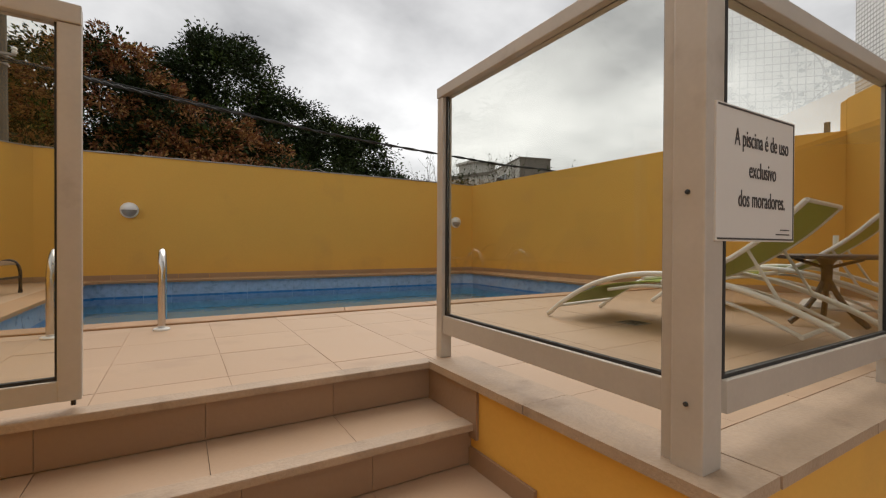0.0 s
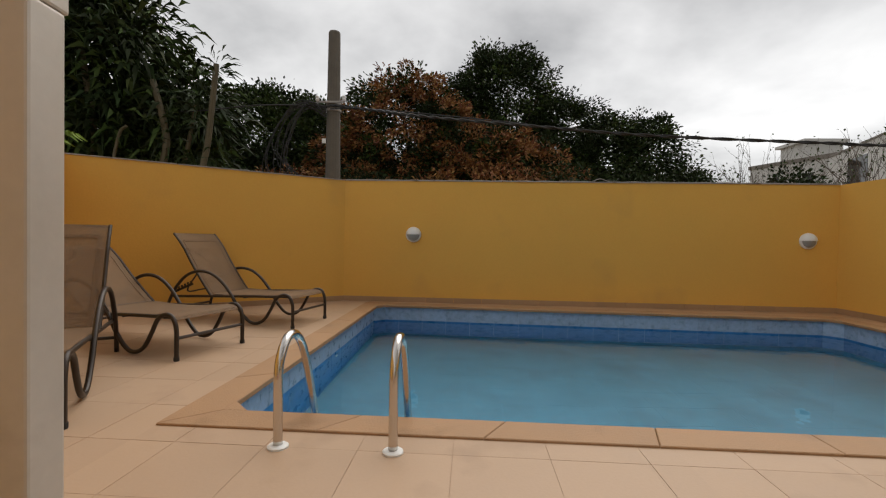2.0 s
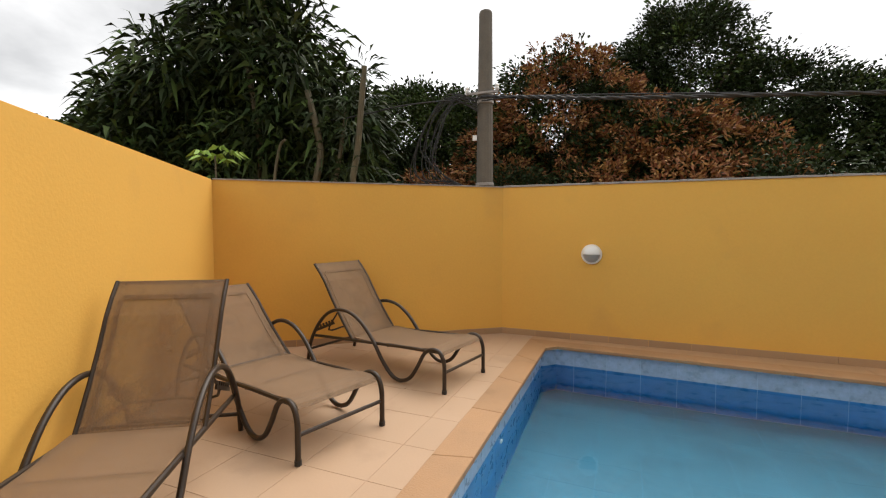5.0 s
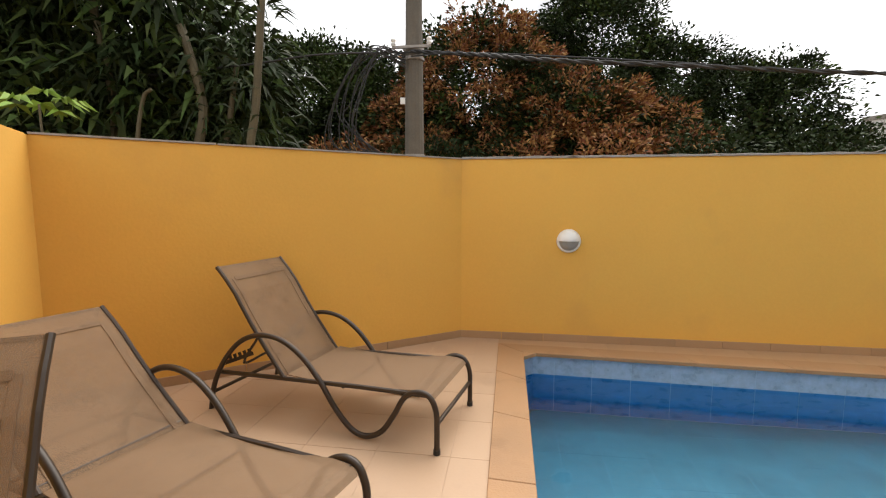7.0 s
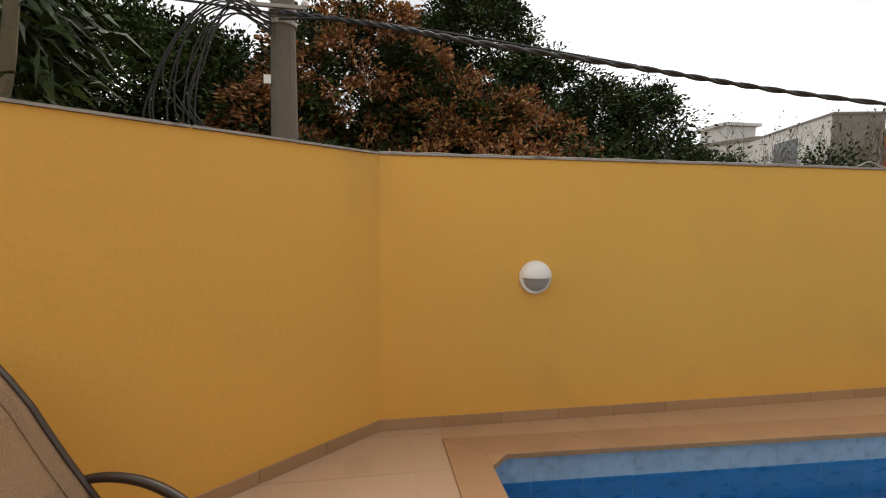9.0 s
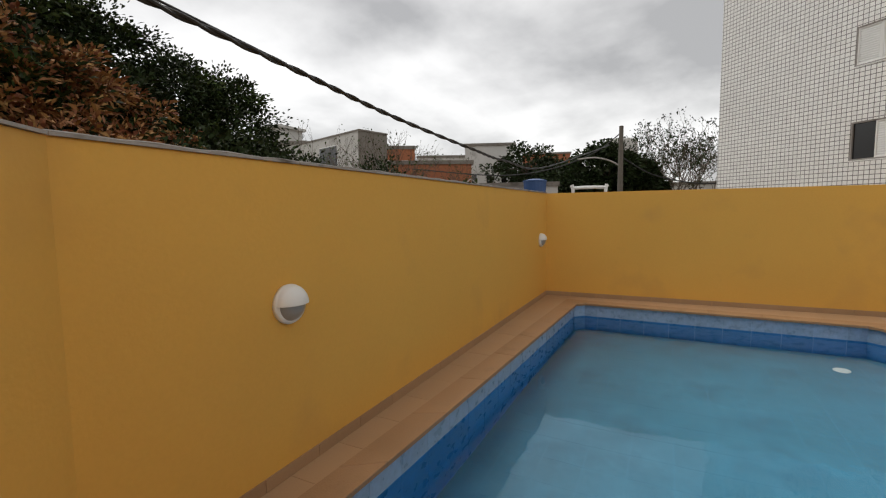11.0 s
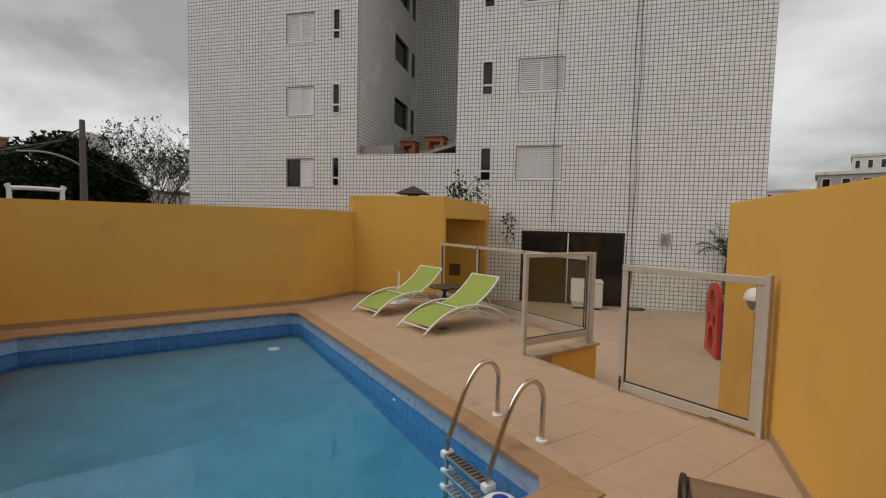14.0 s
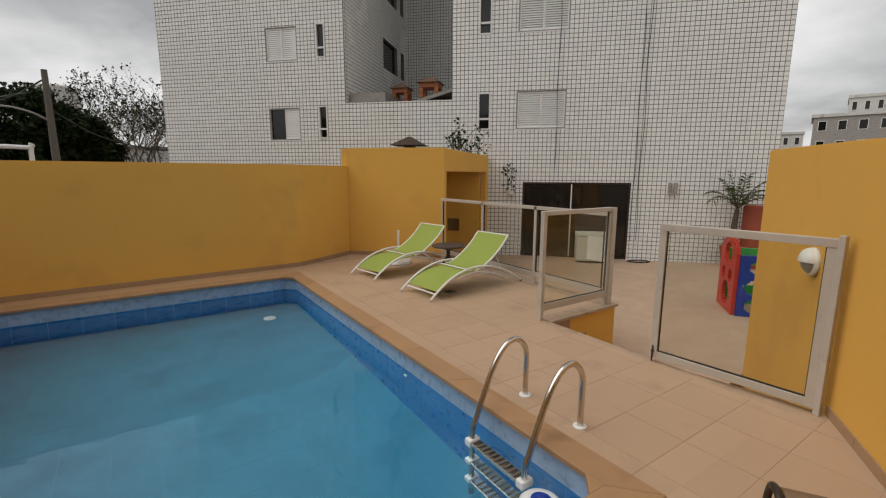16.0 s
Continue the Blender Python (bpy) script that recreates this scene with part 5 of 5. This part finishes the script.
# thicket of cane-like plants just behind the diagonal wall
rng_ = np.random.default_rng(5)
for i, (x, y, h, lean) in enumerate(((-6.5, 6.4, 7.4, 0.25), (-5.9, 6.7, 6.0, -0.2), (-7.0, 6.2, 6.2, -0.3), (-5.6, 7.0, 4.6, 0.2), (-7.8, 5.6, 4.8, -0.2), (-8.8, 5.2, 4.2, 0.1), (-5.2, 7.3, 4.0, 0.1))):
    cane = thing("cane_plant", Matrix.Translation((x, y, -1.35)), "tall leafy cane plant with drooping narrow leaves", "plant", "cane thicket behind the wall")
    tp = (lean, 0.1, h + 1.35)
    part("stem", tube(bm_new(), smooth_path([(0, 0, 0), (lean * 0.2, 0, h * 0.5), tp], 6), 0.055, 7, 0.02), M_STEM, cane)
    blobs = [(lean * t + rng_.uniform(-0.4, 0.4), rng_.uniform(-0.4, 0.4), (h + 1.35) * t, 0.8, 0.75, 0.6, 15) for t in (0.42, 0.52, 0.62, 0.72, 0.82, 0.92, 0.99)]
    # Darker blades put the thicket's shaded interior into the leaf colour.
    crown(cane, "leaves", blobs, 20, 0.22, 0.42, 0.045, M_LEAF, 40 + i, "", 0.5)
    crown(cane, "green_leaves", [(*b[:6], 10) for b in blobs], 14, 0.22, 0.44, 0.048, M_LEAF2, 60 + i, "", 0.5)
for i, (x, y, h, r) in enumerate(((-3.85, 6.1, 4.3, 0.075), (-4.7, 6.1, 4.0, 0.085), (-4.45, 6.4, 3.6, 0.055), (-6.1, 6.0, 4.6, 0.08), (-5.35, 5.7, 3.0, 0.035))):
    st = thing("cut_plant", Matrix.Translation((x, y, -1.35)), "bare cut stem standing behind the wall", "plant", "bare stems behind the wall")
    part("stem", tube(bm_new(), smooth_path([(0, 0, 0), (0.05, 0.02, 2.0), (-0.06, 0, 3.4), (0.05, 0.03, 4.2), (0.22 * (-1) ** i, 0, h + 1.35)], 4), r, 8, r * 0.7), M_STEM, st)
    if i < 4:
        crown(st, "leaves", [(0.1, 0, h + 1.2 - k * 0.5, 0.35, 0.35, 0.3, 5) for k in range(4)], 9, 0.12, 0.3, 0.02, M_LEAF, 90 + i, "", 0.35)
yl = thing("young_papaya", Matrix.Translation((-5.3, 4.3, -1.0)), "young plant with bright yellow-green lobed leaves", "plant")
part("stem", tube(bm_new(), smooth_path([(0, 0, 0), (0.03, 0, 1.8), (-0.02, 0, 3.5)], 5), 0.025, 7, 0.012), M_STEM, yl)
for k in range(7):
    a = k * 2.4
    c = np.array([[0.28 * math.cos(a), 0.28 * math.sin(a), 3.55 + 0.08 * math.sin(k * 3)]] * 7)
    d = np.array([[math.cos(a + (q - 3) * 0.5), math.sin(a + (q - 3) * 0.5), -0.15] for q in range(7)])
    me = leaf_mesh("lobed_leaf", c, d, 0.2, 0.04, np.random.default_rng(k), 0.3)
    me.materials.append(M_LEAF3)
    ob = new("lobed_leaf", me)
    ob.parent = yl

# undergrowth at the wall top
ug = thing("undergrowth", Matrix(), "dense dark undergrowth beyond the boundary wall", "bushes", kind="stuff")
crown(ug, "foliage", [(x, 10.8 + 0.6 * math.sin(x), 1.0, 1.5, 0.9, 2.1, 80) for x in range(-14, 11, 2)], 100, 0.28, 0.14, 0.036, M_LEAF, 201)
crown(ug, "rust_foliage", [(x, 10.4 + 0.5 * math.sin(x * 2), 1.4, 1.4, 0.8, 1.7, 60) for x in range(-4, 5, 2)], 60, 0.15, 0.16, 0.03, M_RUST, 202)


def bare_tree(at, h, seed, leaves=60, name="bare_tree", label="thin bare-branched tree beyond the wall", spread=1.2, m=None):
    rng = random.Random(seed)
    ob = thing(name, Matrix.Translation((at[0], at[1], -1.35)), label, "tree", "bare trees")
    bm = bm_new()
    tips = []

    def grow(p, d, ln, r, depth):
        q = p + d * ln
        tube(bm, [p, p.lerp(q, 0.5) + Vector((rng.uniform(-1, 1), rng.uniform(-1, 1), 0)) * ln * 0.05, q], r, 5, r * 0.6)
        tips.append(q)
        if depth:
            for _ in range(rng.choice((2, 3))):
                nd = (d + Vector((rng.uniform(-1, 1), rng.uniform(-1, 1), rng.uniform(-0.1, 0.6))) * 0.55 * spread).normalized()
                grow(q, nd, ln * rng.uniform(0.6, 0.85), r * 0.6, depth - 1)
    for _ in range(3):
        grow(Vector((rng.uniform(-0.4, 0.4), rng.uniform(-0.4, 0.4), 0)), Vector((rng.uniform(-0.2, 0.2), rng.uniform(-0.2, 0.2), 1)).normalized(), (h + 1.35) * 0.36, 0.05 * h / 5, 4)
    part("branchwork", bm, M_BARK, ob)
    if leaves:
        g = np.random.default_rng(seed)
        c = np.array([tips[i][:] for i in g.integers(0, len(tips), leaves)]) + g.normal(size=(leaves, 3)) * 0.08 * h / 5
        me = leaf_mesh("leaves", c, g.normal(size=(leaves, 3)), 0.14 * h / 5, 0.04 * h / 5, g)
        me.materials.append(m or M_LEAF2)
        lo = new("leaves", me)
        lo.parent = ob
    return ob


for i, (x, y, h) in enumerate(((10.6, 14.0, 3.6), (12.2, 14.6, 4.2), (14.5, 14.0, 4.4), (17, 14.5, 4.6), (19.0, 14.0, 4.4), (21.5, 13.0, 4.0))):
    bare_tree((x, y), h, 300 + i, 160)


def polar(az, d):
    az -= 1.8 if az < 12 else 0.0
    return (-1.67 + d * math.cos(radians(az)), 2.31 + d * math.sin(radians(az)))


def far_tree(az, d, w, top, seed, label, dens=1.0, name="tree"):
    x, y = polar(az, d)
    tree(name, (x, y), [(x, y, top - w * 0.55, w * 0.75, w * 0.75, w * 0.55, int(130 * dens)), (x + w * 0.5, y - w * 0.4, top - w * 0.85, w * 0.6, w * 0.6, w * 0.5, int(70 * dens)), (x - w * 0.4, y + w * 0.5, top - w * 0.9, w * 0.6, w * 0.6, w * 0.5, int(70 * dens))], label,
         [("crown", M_LEAF, 60, 0.1 * w, 0.32, 0.1, 1.0, "")], seed, 0.25)


far_tree(9.3, 34, 3.4, 6.0, 401, "dense dark rounded street tree")
far_tree(6.5, 36, 2.6, 5.3, 402, "dense dark rounded street tree")
far_tree(16.5, 40, 3.2, 7.2, 403, "sparse spreading tree beyond the wall", 0.35)
far_tree(13.0, 44, 3.2, 6.4, 404, "brown-green tree beyond the wall", 0.7)
for i, (az, d, h) in enumerate(((2.6, 36, 6.6), (0.6, 34, 6.4), (4.0, 38, 6.8), (-1.2, 32, 5.8))):
    bare_tree(polar(az, d), h, 420 + i, 900, "open_tree", "open-branched tree with sparse leaves", 1.5, M_LEAF)
# banana-like plant by the wall
bx, by = polar(24.5, 24)
ban = thing("palm_plant", Matrix.Translation((bx, by, -1.35)), "broad-leaved palm plant beyond the wall", "plant")
g_ = np.random.default_rng(77)
part("stem", tube(bm_new(), [(0, 0, 0), (0, 0, 3.6)], 0.16, 8, 0.1), M_STEM, ban)
me_ = leaf_mesh("fronds", np.tile([[0, 0, 3.4]], (60, 1)) + g_.normal(size=(60, 3)) * 0.3, g_.normal(size=(60, 3)) * np.array([1, 1, 0.3]) + np.array([0, 0, 0.7]), 1.4, 0.14, g_, 0.3)
me_.materials.append(M_LEAF2)
fo_ = new("fronds", me_)
fo_.parent = ban


# ---------- poles and overhead cables ----------
pole = thing("utility_pole", Matrix.Translation((-1.67, 7.25, -1.35)), "weathered grey concrete utility pole behind the wall", "utility pole")
part("shaft", lathe(bm_new(), [(0.19, 0.0), (0.165, 3.2), (0.14, 5.4), (0.125, 6.75), (0.11, 6.78)], 16), M_POLE, pole, smooth=False)
for z in (3.5, 5.05, 5.2):
    part("band", lathe(bm_new(), [(0.172 - 0.008 * (z - 3), z), (0.18 - 0.008 * (z - 3), z + 0.005), (0.18 - 0.008 * (z - 3), z + 0.05), (0.172 - 0.008 * (z - 3), z + 0.055)], 16), M_CAP, pole)
part("bracket", bbox((-0.32, -0.2, 5.2), (0.3, -0.16, 5.24)), M_CAP, pole)
for x in (-0.3, 0.28):
    part("insulator", lathe(bm_new(), [(0.03, 5.24), (0.045, 5.27), (0.03, 5.3), (0.045, 5.33), (0.02, 5.36)], 10, (x, -0.18, 0)), M_WHITE, pole)
part("tag", bbox((-0.2, -0.15, 4.35), (-0.12, -0.13, 4.45)), M_WHITE, pole)


def overhead(pts, r, label, n=10, twist=0):
    ob = tagged(new("overhead_cable"), label, "cable", "overhead cables")
    sm = smooth_path(pts, n)
    if twist:
        for s in (0, math.pi):
            part("strand", tube(bm_new(), [p + Vector((0, math.cos(i * 0.8 + s), math.sin(i * 0.8 + s))) * r * 0.8 for i, p in enumerate(sm)], r, 6), M_WIRE, ob)
    else:
        part("strand", tube(bm_new(), sm, r, 6), M_WIRE, ob)
    return ob


overhead([(-1.68, 7.06, 3.8), (-0.6, 6.6, 3.55), (0.5, 6.4, 3.36), (2.4, 6.3, 3.17), (4.5, 6.3, 3.0), (7.5, 6.3, 2.87), (10, 6.4, 2.85), (16, 6.8, 3.2), (27.0, 5.76, 5.3)], 0.02, "thick black twisted power cable over the pool wall", 24, 1)
overhead([(-1.68, 7.06, 3.72), (-0.9, 6.7, 3.62), (0.3, 6.45, 3.45), (2.4, 6.36, 3.22)], 0.012, "thin black cable from the pole")
overhead([(-1.68, 7.06, 3.78), (-3.0, 6.6, 3.66), (-4.3, 6.3, 3.45), (-7, 6, 3.3), (-14, 5, 3.4)], 0.014, "grey service cable running into the thicket")
for k in range(12):
    r_ = random.Random(k)
    dx = r_.uniform(0.2, 1.2)
    overhead([(-1.76, 7.03, 3.75 - 0.02 * k), (-2.00 - dx * 0.3, 6.85, 3.72 + r_.uniform(-0.1, 0.1)), (-2.20 - dx * 0.6, 6.8, 3.2 + r_.uniform(-0.3, 0.2)), (-2.30 - dx * 0.6, 6.8, 2.5 + r_.uniform(-0.3, 0.3)), (-2.00 - dx * 0.2, 6.85, 2.15 + r_.uniform(-0.1, 0.1)), (-1.76, 7.03, 2.0)], 0.009, "loose loops of old cable beside the pole", 6)
p2x, p2y = polar(7.4, 29)
pole2 = thing("utility_pole", Matrix.Translation((p2x, p2y, -1.35)), "slim concrete street pole with a lamp arm", "utility pole")
part("shaft", lathe(bm_new(), [(0.2, 0.0), (0.16, 4), (0.12, 7.75)], 12), M_POLE, pole2)
part("lamp_arm", tube(bm_new(), smooth_path([(0, 0, 5.4), (-0.2, 0.6, 5.75), (-0.4, 1.4, 5.95), (-0.5, 2.4, 5.9)], 4), 0.05, 6), M_CAP, pole2)
overhead([(p2x, p2y, 6.0), (p2x, p2y + 1.6, 4.9), (p2x - 1, p2y + 4, 4.0), (p2x - 2, p2y + 7, 3.7), (p2x - 4, p2y + 12, 4.2)], 0.035, "sagging cable along the street")
overhead([(p2x, p2y, 4.6), (p2x + 0.4, p2y - 2, 3.4), (p2x + 1, p2y - 5, 2.9), (p2x + 2, p2y - 10, 3.4)], 0.035, "sagging cable along the street")


# ---------- houses beyond ----------
def house(name, foot, z1, label, wins, material, roof=0.25, m_roof=None, cat="house"):
    ob = thing(name, Matrix(), label, cat)
    part("wall", prism(bm_new(), foot, -1.35, z1), material, ob)
    c = Vector((sum(p[0] for p in foot) / len(foot), sum(p[1] for p in foot) / len(foot)))
    part("roof", prism(bm_new(), [tuple(c + (Vector(p) - c) * 1.04) for p in foot], z1, z1 + roof), m_roof or M_CONC, ob)
    for i, f0, f1, za, zb in wins:
        a, b = Vector(foot[i]), Vector(foot[(i + 1) % len(foot)])
        p, q = a.lerp(b, f0), a.lerp(b, f1)
        u = (q - p).normalized()
        n = Vector((u.y, -u.x))
        if (p + n - c).length < (p - c).length:
            n = -n
        w = part("window", prism(bm_new(), [tuple(p - n * 0.1), tuple(q - n * 0.1), tuple(q + n * 0.03), tuple(p + n * 0.03)], za, zb), M_WHITE, ob)
        part("pane", prism(bm_new(), [tuple(p + u * 0.07 - n * 0.05), tuple(q - u * 0.07 - n * 0.05), tuple(q - u * 0.07 + n * 0.045), tuple(p + u * 0.07 + n * 0.045)], za + 0.07, zb - 0.07), M_DGLASS, w)
    return ob


HF = [(20.83, 19.54), (23.06, 19.02), (26.03, 27.68), (23.8, 28.2)]
# Second opening is a recessed porch; a flat dark pane stands for its shade.
conc = house("house", HF, 6.45, "unfinished house with pale plaster and a stained grey end wall", [(3, 0.3, 0.42, 3.3, 4.6), (3, 0.48, 0.74, 2.4, 5.9), (0, 0.1, 0.25, 1.6, 2.5), (0, 0.6, 0.75, 1.4, 2.7)], M_PLASTER, 0.1)
part("stained_end_wall", prism(bm_new(), [HF[0], HF[1], (23.03, 18.9), (20.8, 19.42)], -1.3, 6.5), M_CONC, conc, "damp-stained brown-grey concrete end wall")
part("lintel_band", prism(bm_new(), [HF[0], HF[1], (23.02, 18.86), (20.79, 19.38)], 4.5, 4.7), M_CONC, conc)
house("house", [(23.4, 26.3), (21.6, 31.5), (25.5, 34), (28, 27)], 6.5, "pale rendered house with a roof tank", [(0, 0.2, 0.35, 4.5, 5.8), (0, 0.6, 0.75, 4.5, 5.8)], M_PLASTER)
tk = thing("roof_room", Matrix.Translation((25, 30.5, 6.75)), "white rooftop water tower", "water tower")
part("wall", bbox((-1.2, -1.2, 0), (1.2, 1.2, 1.3)), M_PLASTER, tk)
part("roof", bbox((-1.45, -1.45, 1.3), (1.45, 1.45, 1.5)), M_PLASTER, tk)
for az, d, w, z1, m, lab, dep in ((21.0, 46, 5.0, 8.0, M_PLASTER, "white three-storey apartment house", 7), (26.5, 52, 6.5, 7.6, M_PLASTER, "white concrete house with balconies", 7), (30.0, 30, 7.0, 4.6, M_BRICK, "low red brick house beyond the wall", 5),
                                  (33.5, 33, 3.5, 6.0, M_BRICK, "unfinished red brick house", 4), (14.0, 70, 7.0, 9.8, M_BRICK, "distant red brick block", 7), (4.0, 46, 12.0, 3.6, M_PLASTER, "low pale houses along the street", 6), (17.5, 27, 4.5, 2.9, M_PLASTER, "low house with a flat roof", 4)):
    x, y = polar(az, d)
    u = Vector((-math.sin(radians(az)), math.cos(radians(az))))
    v_ = Vector((math.cos(radians(az)), math.sin(radians(az))))
    c_ = Vector((x, y))
    wins = [(3, f, f + 0.13, z, z + 1.2) for z in np.arange(1.4, z1 - 1.6, 2.6) for f in (0.12, 0.42, 0.72)]
    house("house", [tuple(c_ - u * w / 2), tuple(c_ - u * w / 2 + v_ * dep), tuple(c_ + u * w / 2 + v_ * dep), tuple(c_ + u * w / 2)], z1, lab, wins, m)
x, y = polar(15.5, 26)
tank = thing("water_tank", Matrix.Translation((x, y, 2.3)), "blue plastic water tank on a low roof", "water tank")
part("body", lathe(bm_new(), [(0.58, 0.0), (0.62, 0.5), (0.64, 0.8)], 20), M_BTANK, tank)
part("lid", lathe(bm_new(), [(0.67, 0.8), (0.67, 0.87), (0.25, 0.96)], 20), M_BTANK, tank)
part("stand", bbox((-0.7, -0.7, -3.75), (0.7, 0.7, 0.0)), M_BRICK, tank)
x, y = polar(11.0, 26)
pf = thing("pipe_frame", Matrix.Translation((x, y, -1.35)) @ RZ(100), "white pipe frame standing beyond the wall", "pipe")
part("pipe", tube(bm_new(), smooth_path([(-0.9, 0, 0), (-0.9, 0, 3.9), (-0.85, 0, 4.05), (0.75, 0, 4.05), (0.8, 0, 3.9), (0.8, 0, 0)], 3), 0.09, 8), M_WHITE, pf)
x, y = polar(7.2, 75)
wt = thing("water_tower", Matrix.Translation((x, y, -1.35)), "distant white water tower", "water tower")
part("stem", lathe(bm_new(), [(1.2, 0), (1.2, 10.2)], 12), M_CONC, wt)
part("bowl", lathe(bm_new(), [(1.6, 10.2), (2.4, 11.0), (2.4, 13.2), (2.2, 13.4)], 20), M_PLASTER, wt)


def block(az0, az1, d, z1, label, m, rows, cols):
    a, b = [Vector((-1.27 + d * math.cos(radians(q)), 1.78 + d * math.sin(radians(q)))) for q in (az0, az1)]
    n = Vector((math.cos(radians(az0)), math.sin(radians(az0)))) * 9
    wins = [(0, (c + 0.25) / cols, (c + 0.7) / cols, z1 - 2.6 * (r + 1) + 0.8, z1 - 2.6 * (r + 1) + 2.1) for r in range(rows) for c in range(cols)]
    house("apartment_block", [tuple(a), tuple(b), tuple(b + n), tuple(a + n)], z1, label, wins, m, 0.4, M_PLASTER, "building")


block(-73.2, -82, 80, 9.3, "distant grey-blue apartment block", M_CAP, 3, 6)
block(-75.6, -80, 92, 13.0, "distant pale apartment block with balconies", M_PLASTER, 4, 5)
block(-69.0, -72.6, 100, 8.6, "distant white apartment block", M_PLASTER, 3, 4)

# potted palm and hanging plants on the terrace
pot = thing("potted_palm", Matrix.Translation((3.85, -10.55, TERR)), "potted palm with arching fronds against the facade", "plant")
part("pot", lathe(bm_new(), [(0.22, 0), (0.3, 0.5), (0.32, 0.55), (0.27, 0.55)], 18), M_TERRA, pot)
part("trunk", tube(bm_new(), [(0, 0, 0.5), (0.03, 0, 1.1), (0, 0, 1.5)], 0.09, 8, 0.06), M_BARK, pot)
g_ = np.random.default_rng(9)
for k in range(13):
    a = k * 2.4
    fp = [Vector((math.cos(a) * t * (0.25 + 0.05 * k), math.sin(a) * t * (0.25 + 0.05 * k), 1.5 + 1.0 * t - (0.1 + 0.06 * k) * t * t)) for t in np.linspace(0, 1, 10)]
    bm = tube(bm_new(), fp, 0.012, 5, 0.004)
    fr_ = part("frond", bm, M_STEM, pot)
    c = np.array([fp[i][:] for i in range(1, 10) for _ in range(8)])
    d = np.array([((fp[i] - fp[i - 1]).normalized() * 0.8 + Vector((-math.sin(a), math.cos(a), 0)) * (1 if q % 2 else -1))[:] for i in range(1, 10) for q in range(8)])
    me = leaf_mesh("leaflets", c, d, 0.22, 0.012, g_, 0.3)
    me.materials.append(M_LEAF2)
    lf = new("leaflets", me)
    lf.parent = fr_
tp_ = thing("terracotta_post", Matrix.Translation((3.45, -10.95, TERR)), "dark red painted column beside the palm", "column")
part("shaft", bbox((-0.35, -0.2, 0), (0.35, 0.2, 1.6), 0.02), M_TERRA, tp_)
bg = thing("bougainvillea", Matrix.Translation((7.4, -4.6, 2.17)), "straggling climber growing over the shelter roof", "plant")
bmb = bm_new()
r_ = random.Random(8)
tipz = []
for k in range(11):
    a = Vector((BDIR.x, BDIR.y, 0)) * r_.uniform(-1.3, 1.3)
    b = a + Vector((r_.uniform(-0.35, 0.35), r_.uniform(-0.35, 0.35), r_.uniform(0.2, 0.6)))
    tube(bmb, smooth_path([a, a.lerp(b, 0.5) + Vector((0.1, 0, 0.06)), b], 4), 0.012, 5, 0.005)
    tipz += [a.lerp(b, t)[:] for t in (0.3, 0.5, 0.7, 0.85, 1.0)]
part("stems", bmb, M_BARK, bg)
crown(bg, "leaves", [(t[0], t[1], t[2], 0.08, 0.08, 0.06, 1) for t in tipz], 4, 0.04, 0.1, 0.03, M_LEAF, 88)
hp = thing("hanging_planter", M_F @ Matrix.Translation((3.45, 0.12, 1.1)), "small wall planter with trailing leaves on the facade", "plant")
part("pot", lathe(bm_new(), [(0.09, 0), (0.12, 0.2), (0.1, 0.2)], 14), M_WHITE, hp)
crown(hp, "leaves", [(0, 0.05, 0.22, 0.13, 0.1, 0.08, 6), (0.03, 0.05, 0.6, 0.15, 0.1, 0.22, 8)], 8, 0.06, 0.11, 0.03, M_LEAF, 89)

# ---------- floor tiles, last ----------
T = 0.427
OX, OY = 2.155 - 5 * T, -0.32
EAST = C2[0] + 0.02
tile_region(deck, "floor_tile", [C0, HINGE, (-CW, -1.735), (-CW, C1[1]), C1], (T, T), (OX, OY), 0.0028, -0.01, 0.0, M_DECK)
tile_region(deck, "floor_tile", [(-CW, -1.735), (2.14, -1.735), (2.14, -CS), (-CW, -CS)], (T, T), (OX, OY), 0.0028, -0.01, 0.0, M_DECK)
tile_region(deck, "floor_tile", [(2.14, -1.79), (2.32, -1.79), (2.32, -CS), (2.14, -CS)], (T, T), (OX, OY), 0.0028, -0.01, 0.0, M_DECK)
tile_region(deck, "floor_tile", [(2.32, -2.88), (6.2, -2.88), C4, K, (K[0] - 0.01, -CS), (2.32, -CS)], (T, T), (OX, OY), 0.0028, -0.01, 0.0, M_DECK)
tile_region(deck, "floor_tile", [(-CW, NW[1] + CW), (L_ + CW, NE[1] + CW), (EAST, NE[1] + CW), C2, (-CW, C1[1])], (T, 0.9), (OX, 3.9), 0.003, -0.01, 0.0, M_STRIP)
tile_region(deck, "floor_tile", [(POOL_X + CW, -CS), (K[0] - 0.01, -CS), (EAST, NE[1] + CW), (POOL_X + CW, NE[1] + CW)], (0.6, T), (POOL_X + CW, OY), 0.003, -0.01, 0.0, M_STRIP)
TT_ = 0.6
tile_region(terrace, "terrace_tile", [(0.9, -3.9), (2.1, -3.1), (7.0, -3.1), (6.6, -8.3), (3.4, -11.3), (-2, -8)], (TT_, TT_), (0, 0), 0.003, TERR - 0.007, TERR, M_TERRACE, radians(43.5))
